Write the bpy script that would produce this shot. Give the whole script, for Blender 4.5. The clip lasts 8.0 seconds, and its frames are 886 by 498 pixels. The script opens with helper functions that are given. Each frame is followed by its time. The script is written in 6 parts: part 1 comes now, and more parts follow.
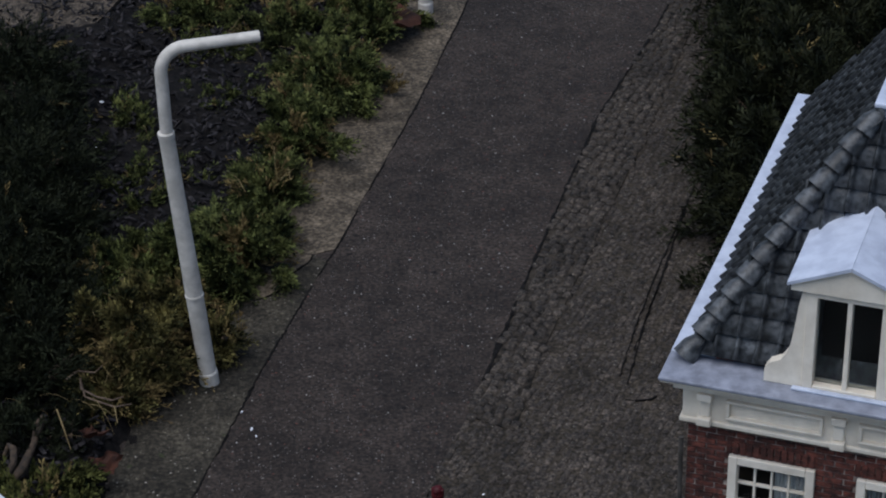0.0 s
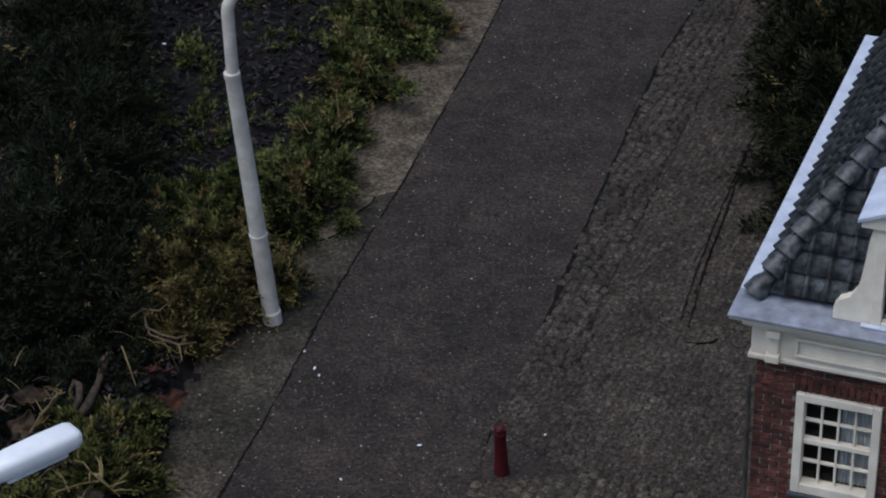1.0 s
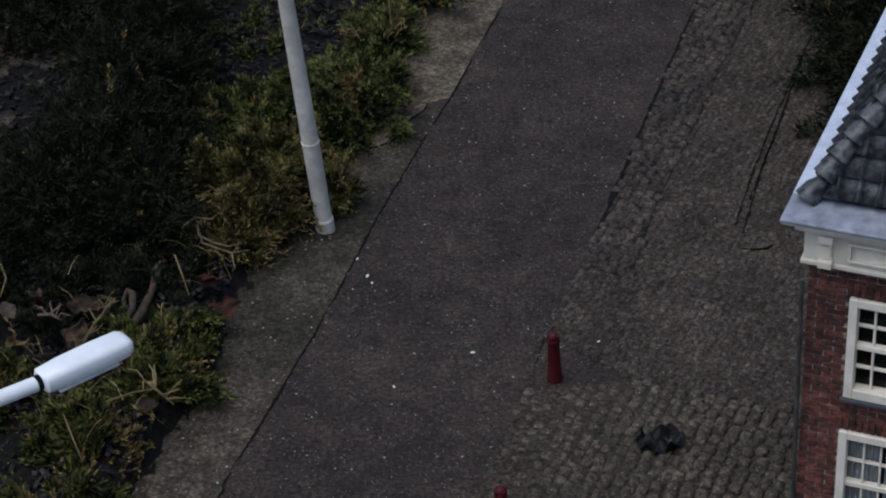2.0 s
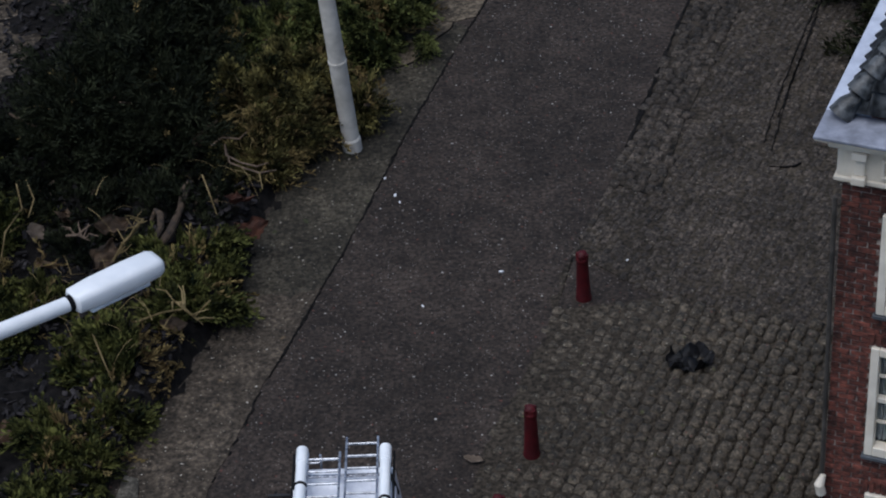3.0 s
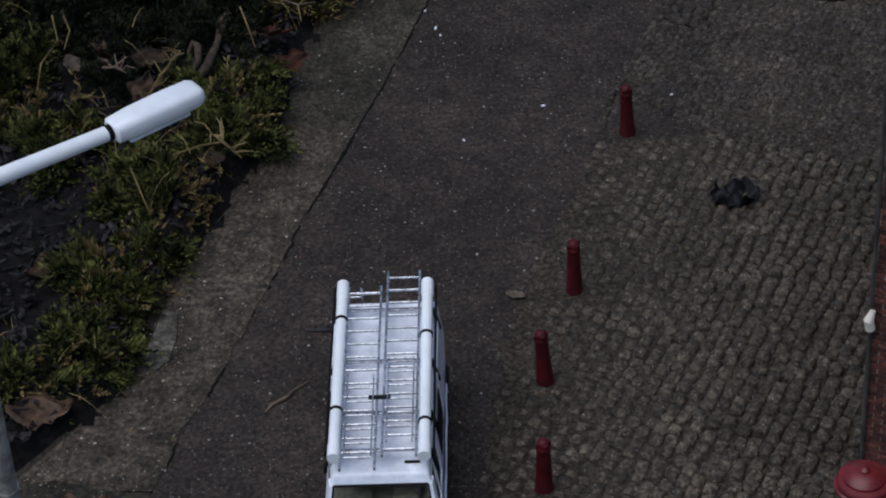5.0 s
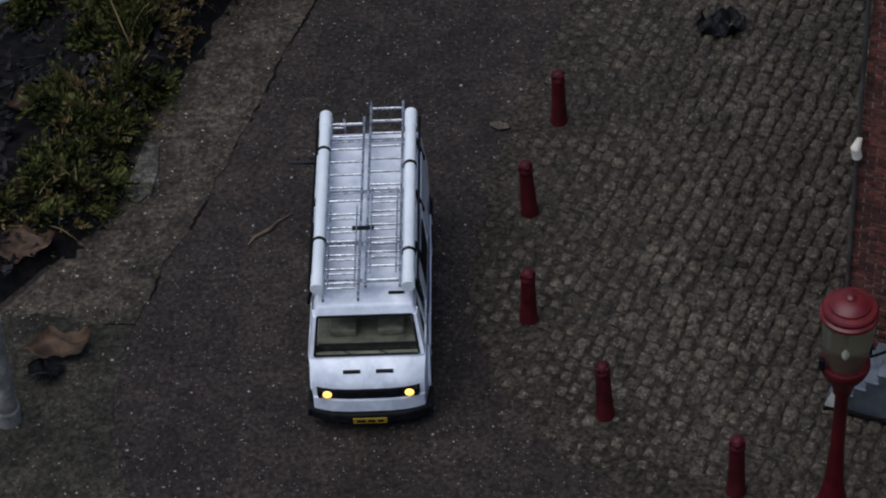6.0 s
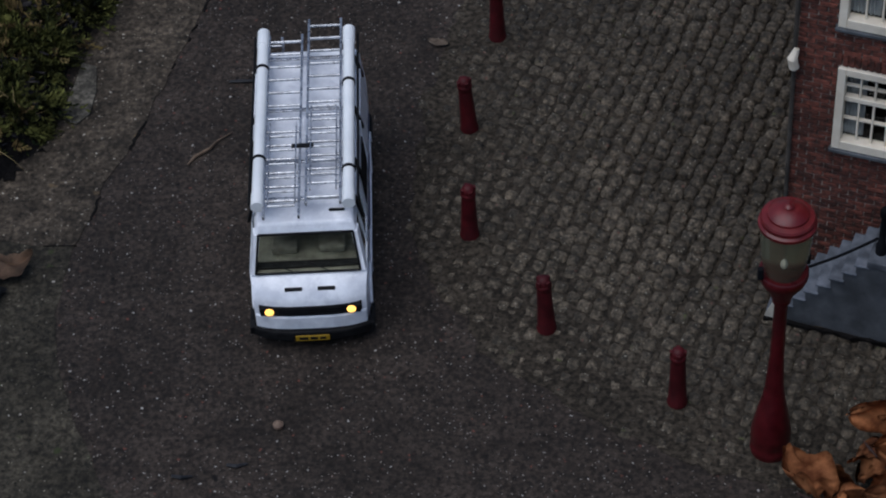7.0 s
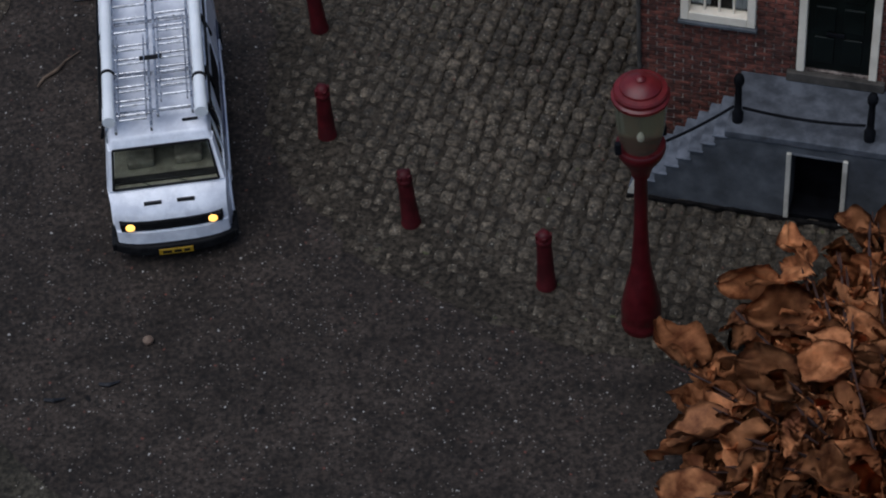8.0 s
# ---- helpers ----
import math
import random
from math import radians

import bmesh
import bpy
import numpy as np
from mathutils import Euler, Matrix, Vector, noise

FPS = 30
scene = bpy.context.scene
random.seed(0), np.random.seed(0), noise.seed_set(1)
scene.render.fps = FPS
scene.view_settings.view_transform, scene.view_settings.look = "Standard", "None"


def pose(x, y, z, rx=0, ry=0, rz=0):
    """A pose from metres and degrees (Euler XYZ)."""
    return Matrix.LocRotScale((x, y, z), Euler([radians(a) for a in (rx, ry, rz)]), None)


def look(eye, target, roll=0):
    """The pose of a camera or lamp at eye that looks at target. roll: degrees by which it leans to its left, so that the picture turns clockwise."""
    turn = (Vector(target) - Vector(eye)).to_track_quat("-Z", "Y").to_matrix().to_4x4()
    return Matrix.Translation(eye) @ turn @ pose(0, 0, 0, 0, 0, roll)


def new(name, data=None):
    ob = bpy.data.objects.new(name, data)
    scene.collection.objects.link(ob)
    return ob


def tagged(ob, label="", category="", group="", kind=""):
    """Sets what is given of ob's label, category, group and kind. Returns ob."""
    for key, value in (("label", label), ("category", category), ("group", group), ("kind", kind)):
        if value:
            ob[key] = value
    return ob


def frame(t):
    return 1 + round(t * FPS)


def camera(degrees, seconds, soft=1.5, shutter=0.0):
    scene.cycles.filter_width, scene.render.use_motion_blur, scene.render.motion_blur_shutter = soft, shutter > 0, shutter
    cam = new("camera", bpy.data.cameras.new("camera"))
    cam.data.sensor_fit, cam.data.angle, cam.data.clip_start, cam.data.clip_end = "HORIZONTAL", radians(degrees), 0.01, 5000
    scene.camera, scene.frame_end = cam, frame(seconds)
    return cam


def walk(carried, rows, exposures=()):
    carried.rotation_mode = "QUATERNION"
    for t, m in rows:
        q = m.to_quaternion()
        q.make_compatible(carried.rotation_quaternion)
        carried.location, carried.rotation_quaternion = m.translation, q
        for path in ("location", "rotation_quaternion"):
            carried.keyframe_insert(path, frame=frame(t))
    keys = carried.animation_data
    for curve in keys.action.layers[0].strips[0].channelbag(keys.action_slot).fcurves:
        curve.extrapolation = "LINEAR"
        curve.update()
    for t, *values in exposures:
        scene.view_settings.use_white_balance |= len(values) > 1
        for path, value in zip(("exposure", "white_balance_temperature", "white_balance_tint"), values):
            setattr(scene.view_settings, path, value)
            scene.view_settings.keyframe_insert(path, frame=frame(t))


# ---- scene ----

cam = camera(20.256, 8.0, soft=2.0)
PATH = [
    (0.0, look((0.0383, 0.0482, 1.2835), (0.1235, 1.5879, 0.3549), -1.008)),
    (0.5, look((0.0264, 0.0428, 1.2816), (0.0998, 1.5767, 0.3425), -1.167)),
    (1.0, look((0.0228, 0.0351, 1.2803), (0.0728, 1.5586, 0.3231), -1.250)),
    (1.5, look((0.0249, 0.0375, 1.2775), (0.0544, 1.5503, 0.3025), -1.602)),
    (2.0, look((0.0283, 0.0416, 1.2754), (0.0329, 1.5300, 0.2631), -2.446)),
    (2.2, look((0.0279, 0.0436, 1.2774), (0.0240, 1.5221, 0.2508), -2.698)),
    (3.3, look((0.0189, 0.0445, 1.2709), (0.0059, 1.4953, 0.2054), -3.082)),
    (3.5, look((0.0181, 0.0464, 1.2698), (0.0040, 1.4938, 0.1998), -3.048)),
    (4.0, look((0.0205, 0.0496, 1.2628), (-0.0073, 1.4813, 0.1721), -3.204)),
    (4.2, look((0.0221, 0.0488, 1.2627), (-0.0111, 1.4716, 0.1606), -3.349)),
    (5.3, look((0.0095, 0.0635, 1.2458), (-0.0370, 1.4302, 0.0753), -3.705)),
    (5.5, look((0.0137, 0.0592, 1.2430), (-0.0402, 1.4097, 0.0541), -3.843)),
    (6.0, look((0.0118, 0.0649, 1.2356), (-0.0222, 1.3756, 0.0024), -3.612)),
    (6.5, look((0.0097, 0.0618, 1.2359), (-0.0136, 1.3493, -0.0218), -3.291)),
    (7.0, look((0.0145, 0.0594, 1.2332), (0.0176, 1.3305, -0.0412), -3.311)),
    (7.5, look((0.0210, 0.0553, 1.2258), (0.0705, 1.3010, -0.0726), -4.039)),
    (8.0, look((0.0274, 0.0559, 1.2160), (0.1089, 1.2762, -0.1047), -5.097)),
]
walk(cam, PATH, exposures=((0.0, 0.38, 6020, 9), (4.2, 0.34, 6020, 9), (5.5, 0.10, 6000, 9), (8.0, 0.01, 6000, 9)))

# ---- daylight: dull overcast afternoon ----
world = bpy.data.worlds.new("sky")
scene.world = world
world.use_nodes = True
wn = world.node_tree
sky = wn.nodes.new("ShaderNodeTexSky")
sky.sky_type = "NISHITA"
sky.sun_disc = False
sky.sun_elevation = radians(66)
sky.sun_rotation = radians(-122)
sky.air_density, sky.dust_density = 1.0, 1.2
wn.nodes["Background"].inputs["Strength"].default_value = 0.075
wn.links.new(sky.outputs[0], wn.nodes["Background"].inputs["Color"])
sun_data = bpy.data.lights.new("sun", "SUN")
sun_data.energy, sun_data.angle, sun_data.color = 1.7, radians(60), (1.0, 0.98, 0.96)
sun = new("sun", sun_data)
sun.matrix_world = look((-1.6, -1.0, 5.0), (0, 0, 0))


# ---- materials ----
def mat(name, c1, c2, scale=300.0, rough=0.8, bump=0.3, bscale=900.0, dist=0.0006, metal=0.0, specks=None, island=0.0,
        randob=0.0, patch=0.35, pscale=25.0, spec=0.5, coat=0.0, grain=None, stain=None):
    """Two-scale noise colour with bump; specks: (density 0..1, colour, scale)."""
    m = bpy.data.materials.new(name)
    m.use_nodes = True
    nt = m.node_tree
    N, K = nt.nodes, nt.links
    b = N["Principled BSDF"]
    geo = N.new("ShaderNodeNewGeometry")

    def noise(sc, det=5.0, ro=0.6):
        n = N.new("ShaderNodeTexNoise")
        n.inputs["Scale"].default_value, n.inputs["Detail"].default_value, n.inputs["Roughness"].default_value = sc, det, ro
        K.new(geo.outputs["Position"], n.inputs["Vector"])
        return n.outputs["Fac"]

    def mix(kind, fac, a, c):
        x = N.new("ShaderNodeMix")
        x.data_type, x.blend_type = "RGBA", kind
        for sock, v in ((x.inputs[0], fac), (x.inputs[6], a), (x.inputs[7], c)):
            if isinstance(v, bpy.types.NodeSocket):
                K.new(v, sock)
            else:
                sock.default_value = v
        return x.outputs[2]

    def ramp(fac, lo, hi, a=0.0, c=1.0):
        r = N.new("ShaderNodeMapRange")
        K.new(fac, r.inputs[0])
        for i, v in enumerate((lo, hi, a, c)):
            r.inputs[i + 1].default_value = v
        return r.outputs[0]

    col = mix("MIX", ramp(noise(scale), 0.38, 0.62), (*c1, 1), (*c2, 1))
    col = mix("MULTIPLY", patch, col, mix("MIX", ramp(noise(pscale, 3), 0.35, 0.65), (0.35, 0.35, 0.35, 1), (1.35, 1.35, 1.35, 1)))
    if stain:
        col = mix("MULTIPLY", stain[1], col, mix("MIX", ramp(noise(stain[0], 6, 0.7), 0.40, 0.60), (0.2, 0.2, 0.2, 1), (1.3, 1.3, 1.3, 1)))
    if grain:
        cell = N.new("ShaderNodeTexVoronoi")
        cell.inputs["Scale"].default_value = grain[0]
        K.new(geo.outputs["Position"], cell.inputs["Vector"])
        sp = N.new("ShaderNodeSeparateColor")
        K.new(cell.outputs["Color"], sp.inputs[0])
        v = ramp(sp.outputs[1], 0, 1, 1 - grain[1], 1 + grain[1])
        cmb = N.new("ShaderNodeCombineColor")
        for i in range(3):
            K.new(v, cmb.inputs[i])
        col = mix("MULTIPLY", 1.0, col, cmb.outputs[0])
    if island:
        v = ramp(geo.outputs["Random Per Island"], 0, 1, 1 - island, 1 + island)
        cmb = N.new("ShaderNodeCombineColor")
        for i in range(3):
            K.new(v, cmb.inputs[i])
        col = mix("MULTIPLY", 1.0, col, cmb.outputs[0])
    if randob:
        oi = N.new("ShaderNodeObjectInfo")
        v = ramp(oi.outputs["Random"], 0, 1, 1 - randob, 1 + randob)
        cmb = N.new("ShaderNodeCombineColor")
        for i in range(3):
            K.new(v, cmb.inputs[i])
        col = mix("MULTIPLY", 1.0, col, cmb.outputs[0])
    for dens, sc_col, sc in (specks or ()):
        vor = N.new("ShaderNodeTexVoronoi")
        vor.inputs["Scale"].default_value = sc
        wob = N.new("ShaderNodeTexNoise")
        wob.inputs["Scale"].default_value, wob.inputs["Detail"].default_value = sc * 1.3, 2.0
        K.new(geo.outputs["Position"], wob.inputs["Vector"])
        bent = N.new("ShaderNodeVectorMath")
        bent.operation = "MULTIPLY_ADD"
        bent.inputs[1].default_value = (1.1 / sc, 1.1 / sc, 0.0)
        K.new(wob.outputs["Color"], bent.inputs[0]), K.new(geo.outputs["Position"], bent.inputs[2])
        K.new(bent.outputs[0], vor.inputs["Vector"])
        sep = N.new("ShaderNodeSeparateColor")
        K.new(vor.outputs["Color"], sep.inputs[0])
        pick = ramp(sep.outputs[0], 1 - dens, 1 - dens + 0.02)
        near = ramp(vor.outputs["Distance"], 0.3, 0.15)
        mul = N.new("ShaderNodeMath")
        mul.operation = "MULTIPLY"
        K.new(pick, mul.inputs[0]), K.new(near, mul.inputs[1])
        col = mix("MIX", mul.outputs[0], col, (*sc_col, 1))
    K.new(col, b.inputs["Base Color"])
    b.inputs["Metallic"].default_value = metal
    b.inputs["Specular IOR Level"].default_value = spec
    b.inputs["Coat Weight"].default_value = coat
    K.new(ramp(noise(scale * 0.5), 0.3, 0.7, max(0.03, rough - 0.12), min(1, rough + 0.1)), b.inputs["Roughness"])
    if bump:
        bn = N.new("ShaderNodeBump")
        bn.inputs["Strength"].default_value, bn.inputs["Distance"].default_value = bump, dist
        K.new(noise(bscale, 6), bn.inputs["Height"])
        K.new(bn.outputs[0], b.inputs["Normal"])
    return m


def plain(name, c, rough=0.4, metal=0.0, emit=None, power=0.0):
    m = bpy.data.materials.new(name)
    m.use_nodes = True
    b = m.node_tree.nodes["Principled BSDF"]
    b.inputs["Base Color"].default_value, b.inputs["Roughness"].default_value, b.inputs["Metallic"].default_value = (*c, 1), rough, metal
    if emit:
        b.inputs["Emission Color"].default_value, b.inputs["Emission Strength"].default_value = (*emit, 1), power
    return m


def glass_mat(name, c, rough=0.05):
    m = bpy.data.materials.new(name)
    m.use_nodes = True
    b = m.node_tree.nodes["Principled BSDF"]
    b.inputs["Base Color"].default_value, b.inputs["Roughness"].default_value = (*c, 1), rough
    b.inputs["Transmission Weight"].default_value, b.inputs["IOR"].default_value = 1.0, 1.2
    return m


M_SOIL = mat("soil", (0.004, 0.0037, 0.0037), (0.0125, 0.011, 0.0105), 160, 0.95, 0.8, 500, 0.002, spec=0.12)
M_EARTH = mat("earth", (0.03, 0.03, 0.02), (0.07, 0.06, 0.04), 20, 0.95, 0.5, 200, 0.003)
M_ASPHALT = mat("asphalt", (0.0150, 0.0113, 0.0091), (0.0535, 0.0403, 0.0324), 260, 0.85, 0.45, 420, 0.0018, spec=0.25, grain=(420, 0.25),
                specks=((0.17, (0.21, 0.185, 0.165), 470), (0.034, (0.36, 0.335, 0.31), 300), (0.05, (0.12, 0.045, 0.033), 280), (0.15, (0.006, 0.0048, 0.0042), 230), (0.05, (0.006, 0.005, 0.005), 120)),
                pscale=9, patch=0.5, stain=(42, 0.4))
M_PAVE = mat("worn_concrete", (0.0310, 0.0243, 0.0176), (0.0990, 0.0775, 0.0570), 230, 0.88, 0.6, 340, 0.0024, spec=0.25, grain=(430, 0.3),
             specks=((0.14, (0.29, 0.25, 0.20), 440), (0.050, (0.45, 0.41, 0.35), 290), (0.10, (0.010, 0.0085, 0.007), 220), (0.05, (0.13, 0.09, 0.05), 120)),
             pscale=10, patch=0.5, stain=(40, 0.5))
# mossy tone, darkened further for the shaded lower pavement
M_PAVE_MOSS_SHADE = mat("mossy_shaded_concrete", (0.0212, 0.0180, 0.0128), (0.0680, 0.0580, 0.0418), 230, 0.9, 0.6, 340, 0.0024, spec=0.25, grain=(430, 0.3),
                  specks=((0.10, (0.26, 0.23, 0.18), 440), (0.030, (0.42, 0.38, 0.33), 280), (0.12, (0.008, 0.0075, 0.006), 200), (0.06, (0.036, 0.042, 0.018), 110)),
                  pscale=12, patch=0.55, stain=(36, 0.5))
M_SLAB = mat("pale_concrete", (0.075, 0.068, 0.055), (0.170, 0.152, 0.124), 210, 0.88, 0.7, 300, 0.002, spec=0.25, grain=(420, 0.4), pscale=30, patch=0.5, stain=(60, 0.5))
# sandy concrete with the brighter upper light put into its colour
M_PAVE_LIT = mat("lit_sandy_concrete", (0.052, 0.0410, 0.0285), (0.155, 0.1230, 0.0870), 230, 0.88, 0.6, 340, 0.0024, spec=0.25, grain=(430, 0.3),
                  specks=((0.08, (0.30, 0.26, 0.21), 440), (0.10, (0.014, 0.0115, 0.009), 220)), pscale=10, patch=0.5, stain=(40, 0.5))
M_COBBLE = mat("cobble_stone", (0.0385, 0.0310, 0.0218), (0.1260, 0.1010, 0.0722), 230, 0.75, 1.0, 380, 0.0025, spec=0.35, randob=0.2, island=0.2, grain=(480, 0.5),
               specks=((0.13, (0.33, 0.30, 0.24), 500), (0.03, (0.45, 0.42, 0.36), 300), (0.06, (0.12, 0.050, 0.036), 300), (0.05, (0.07, 0.075, 0.03), 160)), pscale=8, patch=0.4, stain=(60, 0.35))
M_STRIP = mat("worn_cobble_stone", (0.0195, 0.0157, 0.0122), (0.0860, 0.0685, 0.0543), 230, 0.8, 0.9, 380, 0.0025, spec=0.3, randob=0.18, island=0.18, grain=(480, 0.4),
              specks=((0.10, (0.27, 0.24, 0.19), 480),), pscale=10, patch=0.5, stain=(55, 0.4))
M_BRICKPAVE = mat("paving_brick", (0.0240, 0.0194, 0.0152), (0.0920, 0.0730, 0.0585), 300, 0.85, 1.0, 380, 0.002, spec=0.3, randob=0.2, island=0.2, grain=(480, 0.5),
                  specks=((0.08, (0.28, 0.26, 0.22), 480),), pscale=14, patch=0.45, stain=(60, 0.35))
M_PITS = mat("dark_pitted_joint", (0.006, 0.0049, 0.0037), (0.058, 0.0465, 0.0355), 110, 0.95, 0.8, 400, 0.002, spec=0.2, pscale=24, patch=0.4)
M_JOINT = mat("dirty_joint_sand", (0.0145, 0.0117, 0.0083), (0.0600, 0.0480, 0.0358), 260, 0.95, 0.6, 600, 0.001, spec=0.2, grain=(420, 0.3), pscale=14, patch=0.5)
M_WHITE = mat("white_car_paint", (0.80, 0.82, 0.90), (0.88, 0.895, 0.95), 60, 0.32, 0.06, 300, 0.0003, patch=0.12, pscale=70, coat=0.25, stain=(60, 0.12))
M_PIPE = mat("white_plastic_pipe", (0.84, 0.86, 0.88), (0.9, 0.91, 0.92), 80, 0.4, 0.05, 400, 0.0002, patch=0.1)
M_POLE = mat("painted_lamp_pole", (0.52, 0.482, 0.425), (0.66, 0.612, 0.545), 90, 0.55, 0.15, 500, 0.0003, patch=0.2)
M_GRIMY = mat("grimy_lamp_pole", (0.17, 0.158, 0.140), (0.36, 0.335, 0.30), 90, 0.65, 0.2, 400, 0.0004, patch=0.35, stain=(70, 0.4))
M_HEAD = mat("white_lamp_head", (0.75, 0.77, 0.8), (0.82, 0.83, 0.85), 60, 0.4, 0.1, 400, 0.0003, patch=0.1)
M_ALU = mat("aluminium", (0.30, 0.305, 0.33), (0.62, 0.63, 0.67), 220, 0.3, 0.1, 600, 0.0002, metal=0.75)
M_BLACK = mat("black_plastic", (0.004, 0.004, 0.005), (0.011, 0.011, 0.012), 200, 0.7, 0.1, 500, 0.0002, spec=0.15)
M_RUBBER = mat("tyre_rubber", (0.015, 0.015, 0.015), (0.035, 0.035, 0.034), 200, 0.85, 0.3, 500, 0.0003)
# near-black standing in for unlit rooms; also colours the bonnet vents
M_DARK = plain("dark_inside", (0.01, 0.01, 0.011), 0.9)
M_SEAT = mat("beige_seat", (0.11, 0.102, 0.082), (0.175, 0.165, 0.135), 200, 0.9, 0.2, 500, 0.0003)
M_STRIPE = plain("navy_stripe", (0.02, 0.025, 0.08), 0.4)
M_PLATE = mat("yellow_plate", (0.30, 0.17, 0.008), (0.42, 0.25, 0.012), 200, 0.45, 0.05, 400, 0.0002)
M_LAMP = plain("lit_headlamp", (1, 0.7, 0.2), 0.3, emit=(1.0, 0.50, 0.09), power=1.9)
M_GLASS = glass_mat("window_glass", (0.86, 0.89, 0.87))
M_CABGLASS = glass_mat("cab_glass", (0.93, 0.95, 0.88))
M_CABIN = mat("olive_cabin_lining", (0.085, 0.082, 0.066), (0.150, 0.145, 0.118), 120, 0.9, 0.2, 400, 0.0003)
M_CLEAR = glass_mat("lantern_glass", (0.40, 0.39, 0.27), 0.16)
M_CLEAR.node_tree.nodes["Principled BSDF"].inputs["Transmission Weight"].default_value = 0.86
M_RED = mat("red_brown_paint", (0.046, 0.0018, 0.0040), (0.078, 0.0036, 0.0066), 90, 0.36, 0.15, 500, 0.0003, patch=0.3)
M_REDCAP = mat("faded_red_paint", (0.084, 0.0046, 0.0064), (0.146, 0.0092, 0.011), 90, 0.4, 0.15, 500, 0.0003, patch=0.25)
M_BRICK = mat("red_brick", (0.066, 0.0225, 0.0160), (0.222, 0.0665, 0.0445), 250, 0.9, 0.6, 700, 0.0006, island=0.4, randob=0.4, pscale=22, patch=0.55, stain=(120, 0.35))
M_MORTAR = mat("mortar", (0.06, 0.040, 0.034), (0.42, 0.345, 0.295), 190, 0.95, 0.4, 600, 0.0004, pscale=35, patch=0.7)
M_TRIM = mat("cream_white_trim", (0.79, 0.700, 0.570), (0.86, 0.780, 0.655), 50, 0.55, 0.1, 300, 0.0003, patch=0.12, stain=(55, 0.10))
M_JAMB = mat("weathered_cream_paint", (0.40, 0.375, 0.32), (0.54, 0.51, 0.44), 90, 0.7, 0.2, 300, 0.0003, patch=0.3, pscale=50)
M_LEAD = mat("lead_sheet", (0.45, 0.485, 0.585), (0.56, 0.60, 0.705), 90, 0.45, 0.12, 200, 0.0005, patch=0.10, pscale=30)
# darker lead tone for the front gutter and the roof platform
M_DARKLEAD = mat("darker_lead_sheet", (0.19, 0.20, 0.24), (0.29, 0.305, 0.365), 110, 0.55, 0.2, 260, 0.0006, patch=0.22, pscale=45)
M_TILE = mat("slate_grey_roof_tile", (0.014, 0.0155, 0.017), (0.082, 0.087, 0.093), 190, 0.5, 0.5, 400, 0.0006, randob=0.3, pscale=45, patch=0.55, stain=(140, 0.35))
M_DOOR = mat("bottle_green_paint", (0.0016, 0.0036, 0.0030), (0.0036, 0.0072, 0.0058), 80, 0.4, 0.1, 300, 0.0003, spec=0.3)
M_TREAD = mat("worn_step_stone", (0.070, 0.079, 0.098), (0.130, 0.142, 0.170), 130, 0.7, 0.3, 300, 0.0005, patch=0.4)
M_STOOP = mat("blue_grey_stone", (0.056, 0.0615, 0.070), (0.092, 0.100, 0.112), 70, 0.75, 0.3, 300, 0.0005, patch=0.3, stain=(25, 0.2))
M_LANDING = mat("pale_landing_stone", (0.050, 0.056, 0.068), (0.092, 0.100, 0.118), 80, 0.75, 0.3, 300, 0.0005, patch=0.3, stain=(40, 0.25))
# iron black, also used to paint the cellar's darkness
M_IRON_AND_VOID = mat("black_iron_and_cellar_void", (0.002, 0.0022, 0.0032), (0.0055, 0.006, 0.008), 100, 0.8, 0.2, 400, 0.0003, spec=0.12)
M_CURTAIN = mat("net_curtain", (0.70, 0.72, 0.76), (0.82, 0.84, 0.87), 150, 0.95, 0.2, 300, 0.0004)
M_JUNIPER = mat("juniper_green", (0.006, 0.0125, 0.0045), (0.158, 0.172, 0.054), 90, 0.85, 0.0, island=0.28, pscale=42, patch=0.9, spec=0.12)
M_GOLD = mat("golden_juniper", (0.009, 0.0125, 0.0045), (0.186, 0.158, 0.055), 48, 0.85, 0.0, island=0.28, pscale=42, patch=0.9, spec=0.12)
M_YEW = mat("dark_conifer_green", (0.0028, 0.0045, 0.0025), (0.0245, 0.0285, 0.0140), 45, 0.75, 0.0, island=0.5, pscale=40, patch=0.5, spec=0.1)
M_HEDGE = mat("hedge_leaf", (0.003, 0.005, 0.002), (0.025, 0.027, 0.011), 40, 0.7, 0.0, island=0.5, pscale=30, patch=0.5, spec=0.12)
M_STRAW = mat("dry_grass", (0.11, 0.08, 0.036), (0.24, 0.18, 0.088), 60, 0.9, 0.0, island=0.35, spec=0.12)
M_BROWNLEAF = mat("dry_beech_leaf", (0.172, 0.052, 0.017), (0.55, 0.226, 0.092), 60, 0.8, 0.4, 300, 0.0008, randob=0.5, pscale=70, patch=0.3, spec=0.25)
M_DEADLEAF = mat("fallen_leaf", (0.060, 0.036, 0.020), (0.150, 0.092, 0.052), 90, 0.75, 0.4, 300, 0.001, randob=0.4, pscale=60, patch=0.5)
M_DRYLEAF = mat("dry_brown_leaf", (0.095, 0.056, 0.034), (0.235, 0.140, 0.086), 90, 0.75, 0.4, 300, 0.001, pscale=60, patch=0.5)
M_TWIG = mat("twig_bark", (0.07, 0.045, 0.03), (0.16, 0.11, 0.075), 150, 0.9, 0.4, 400, 0.0005)
M_REDTWIG = mat("red_brown_twig", (0.022, 0.009, 0.007), (0.06, 0.024, 0.017), 150, 0.8, 0.4, 400, 0.0005)
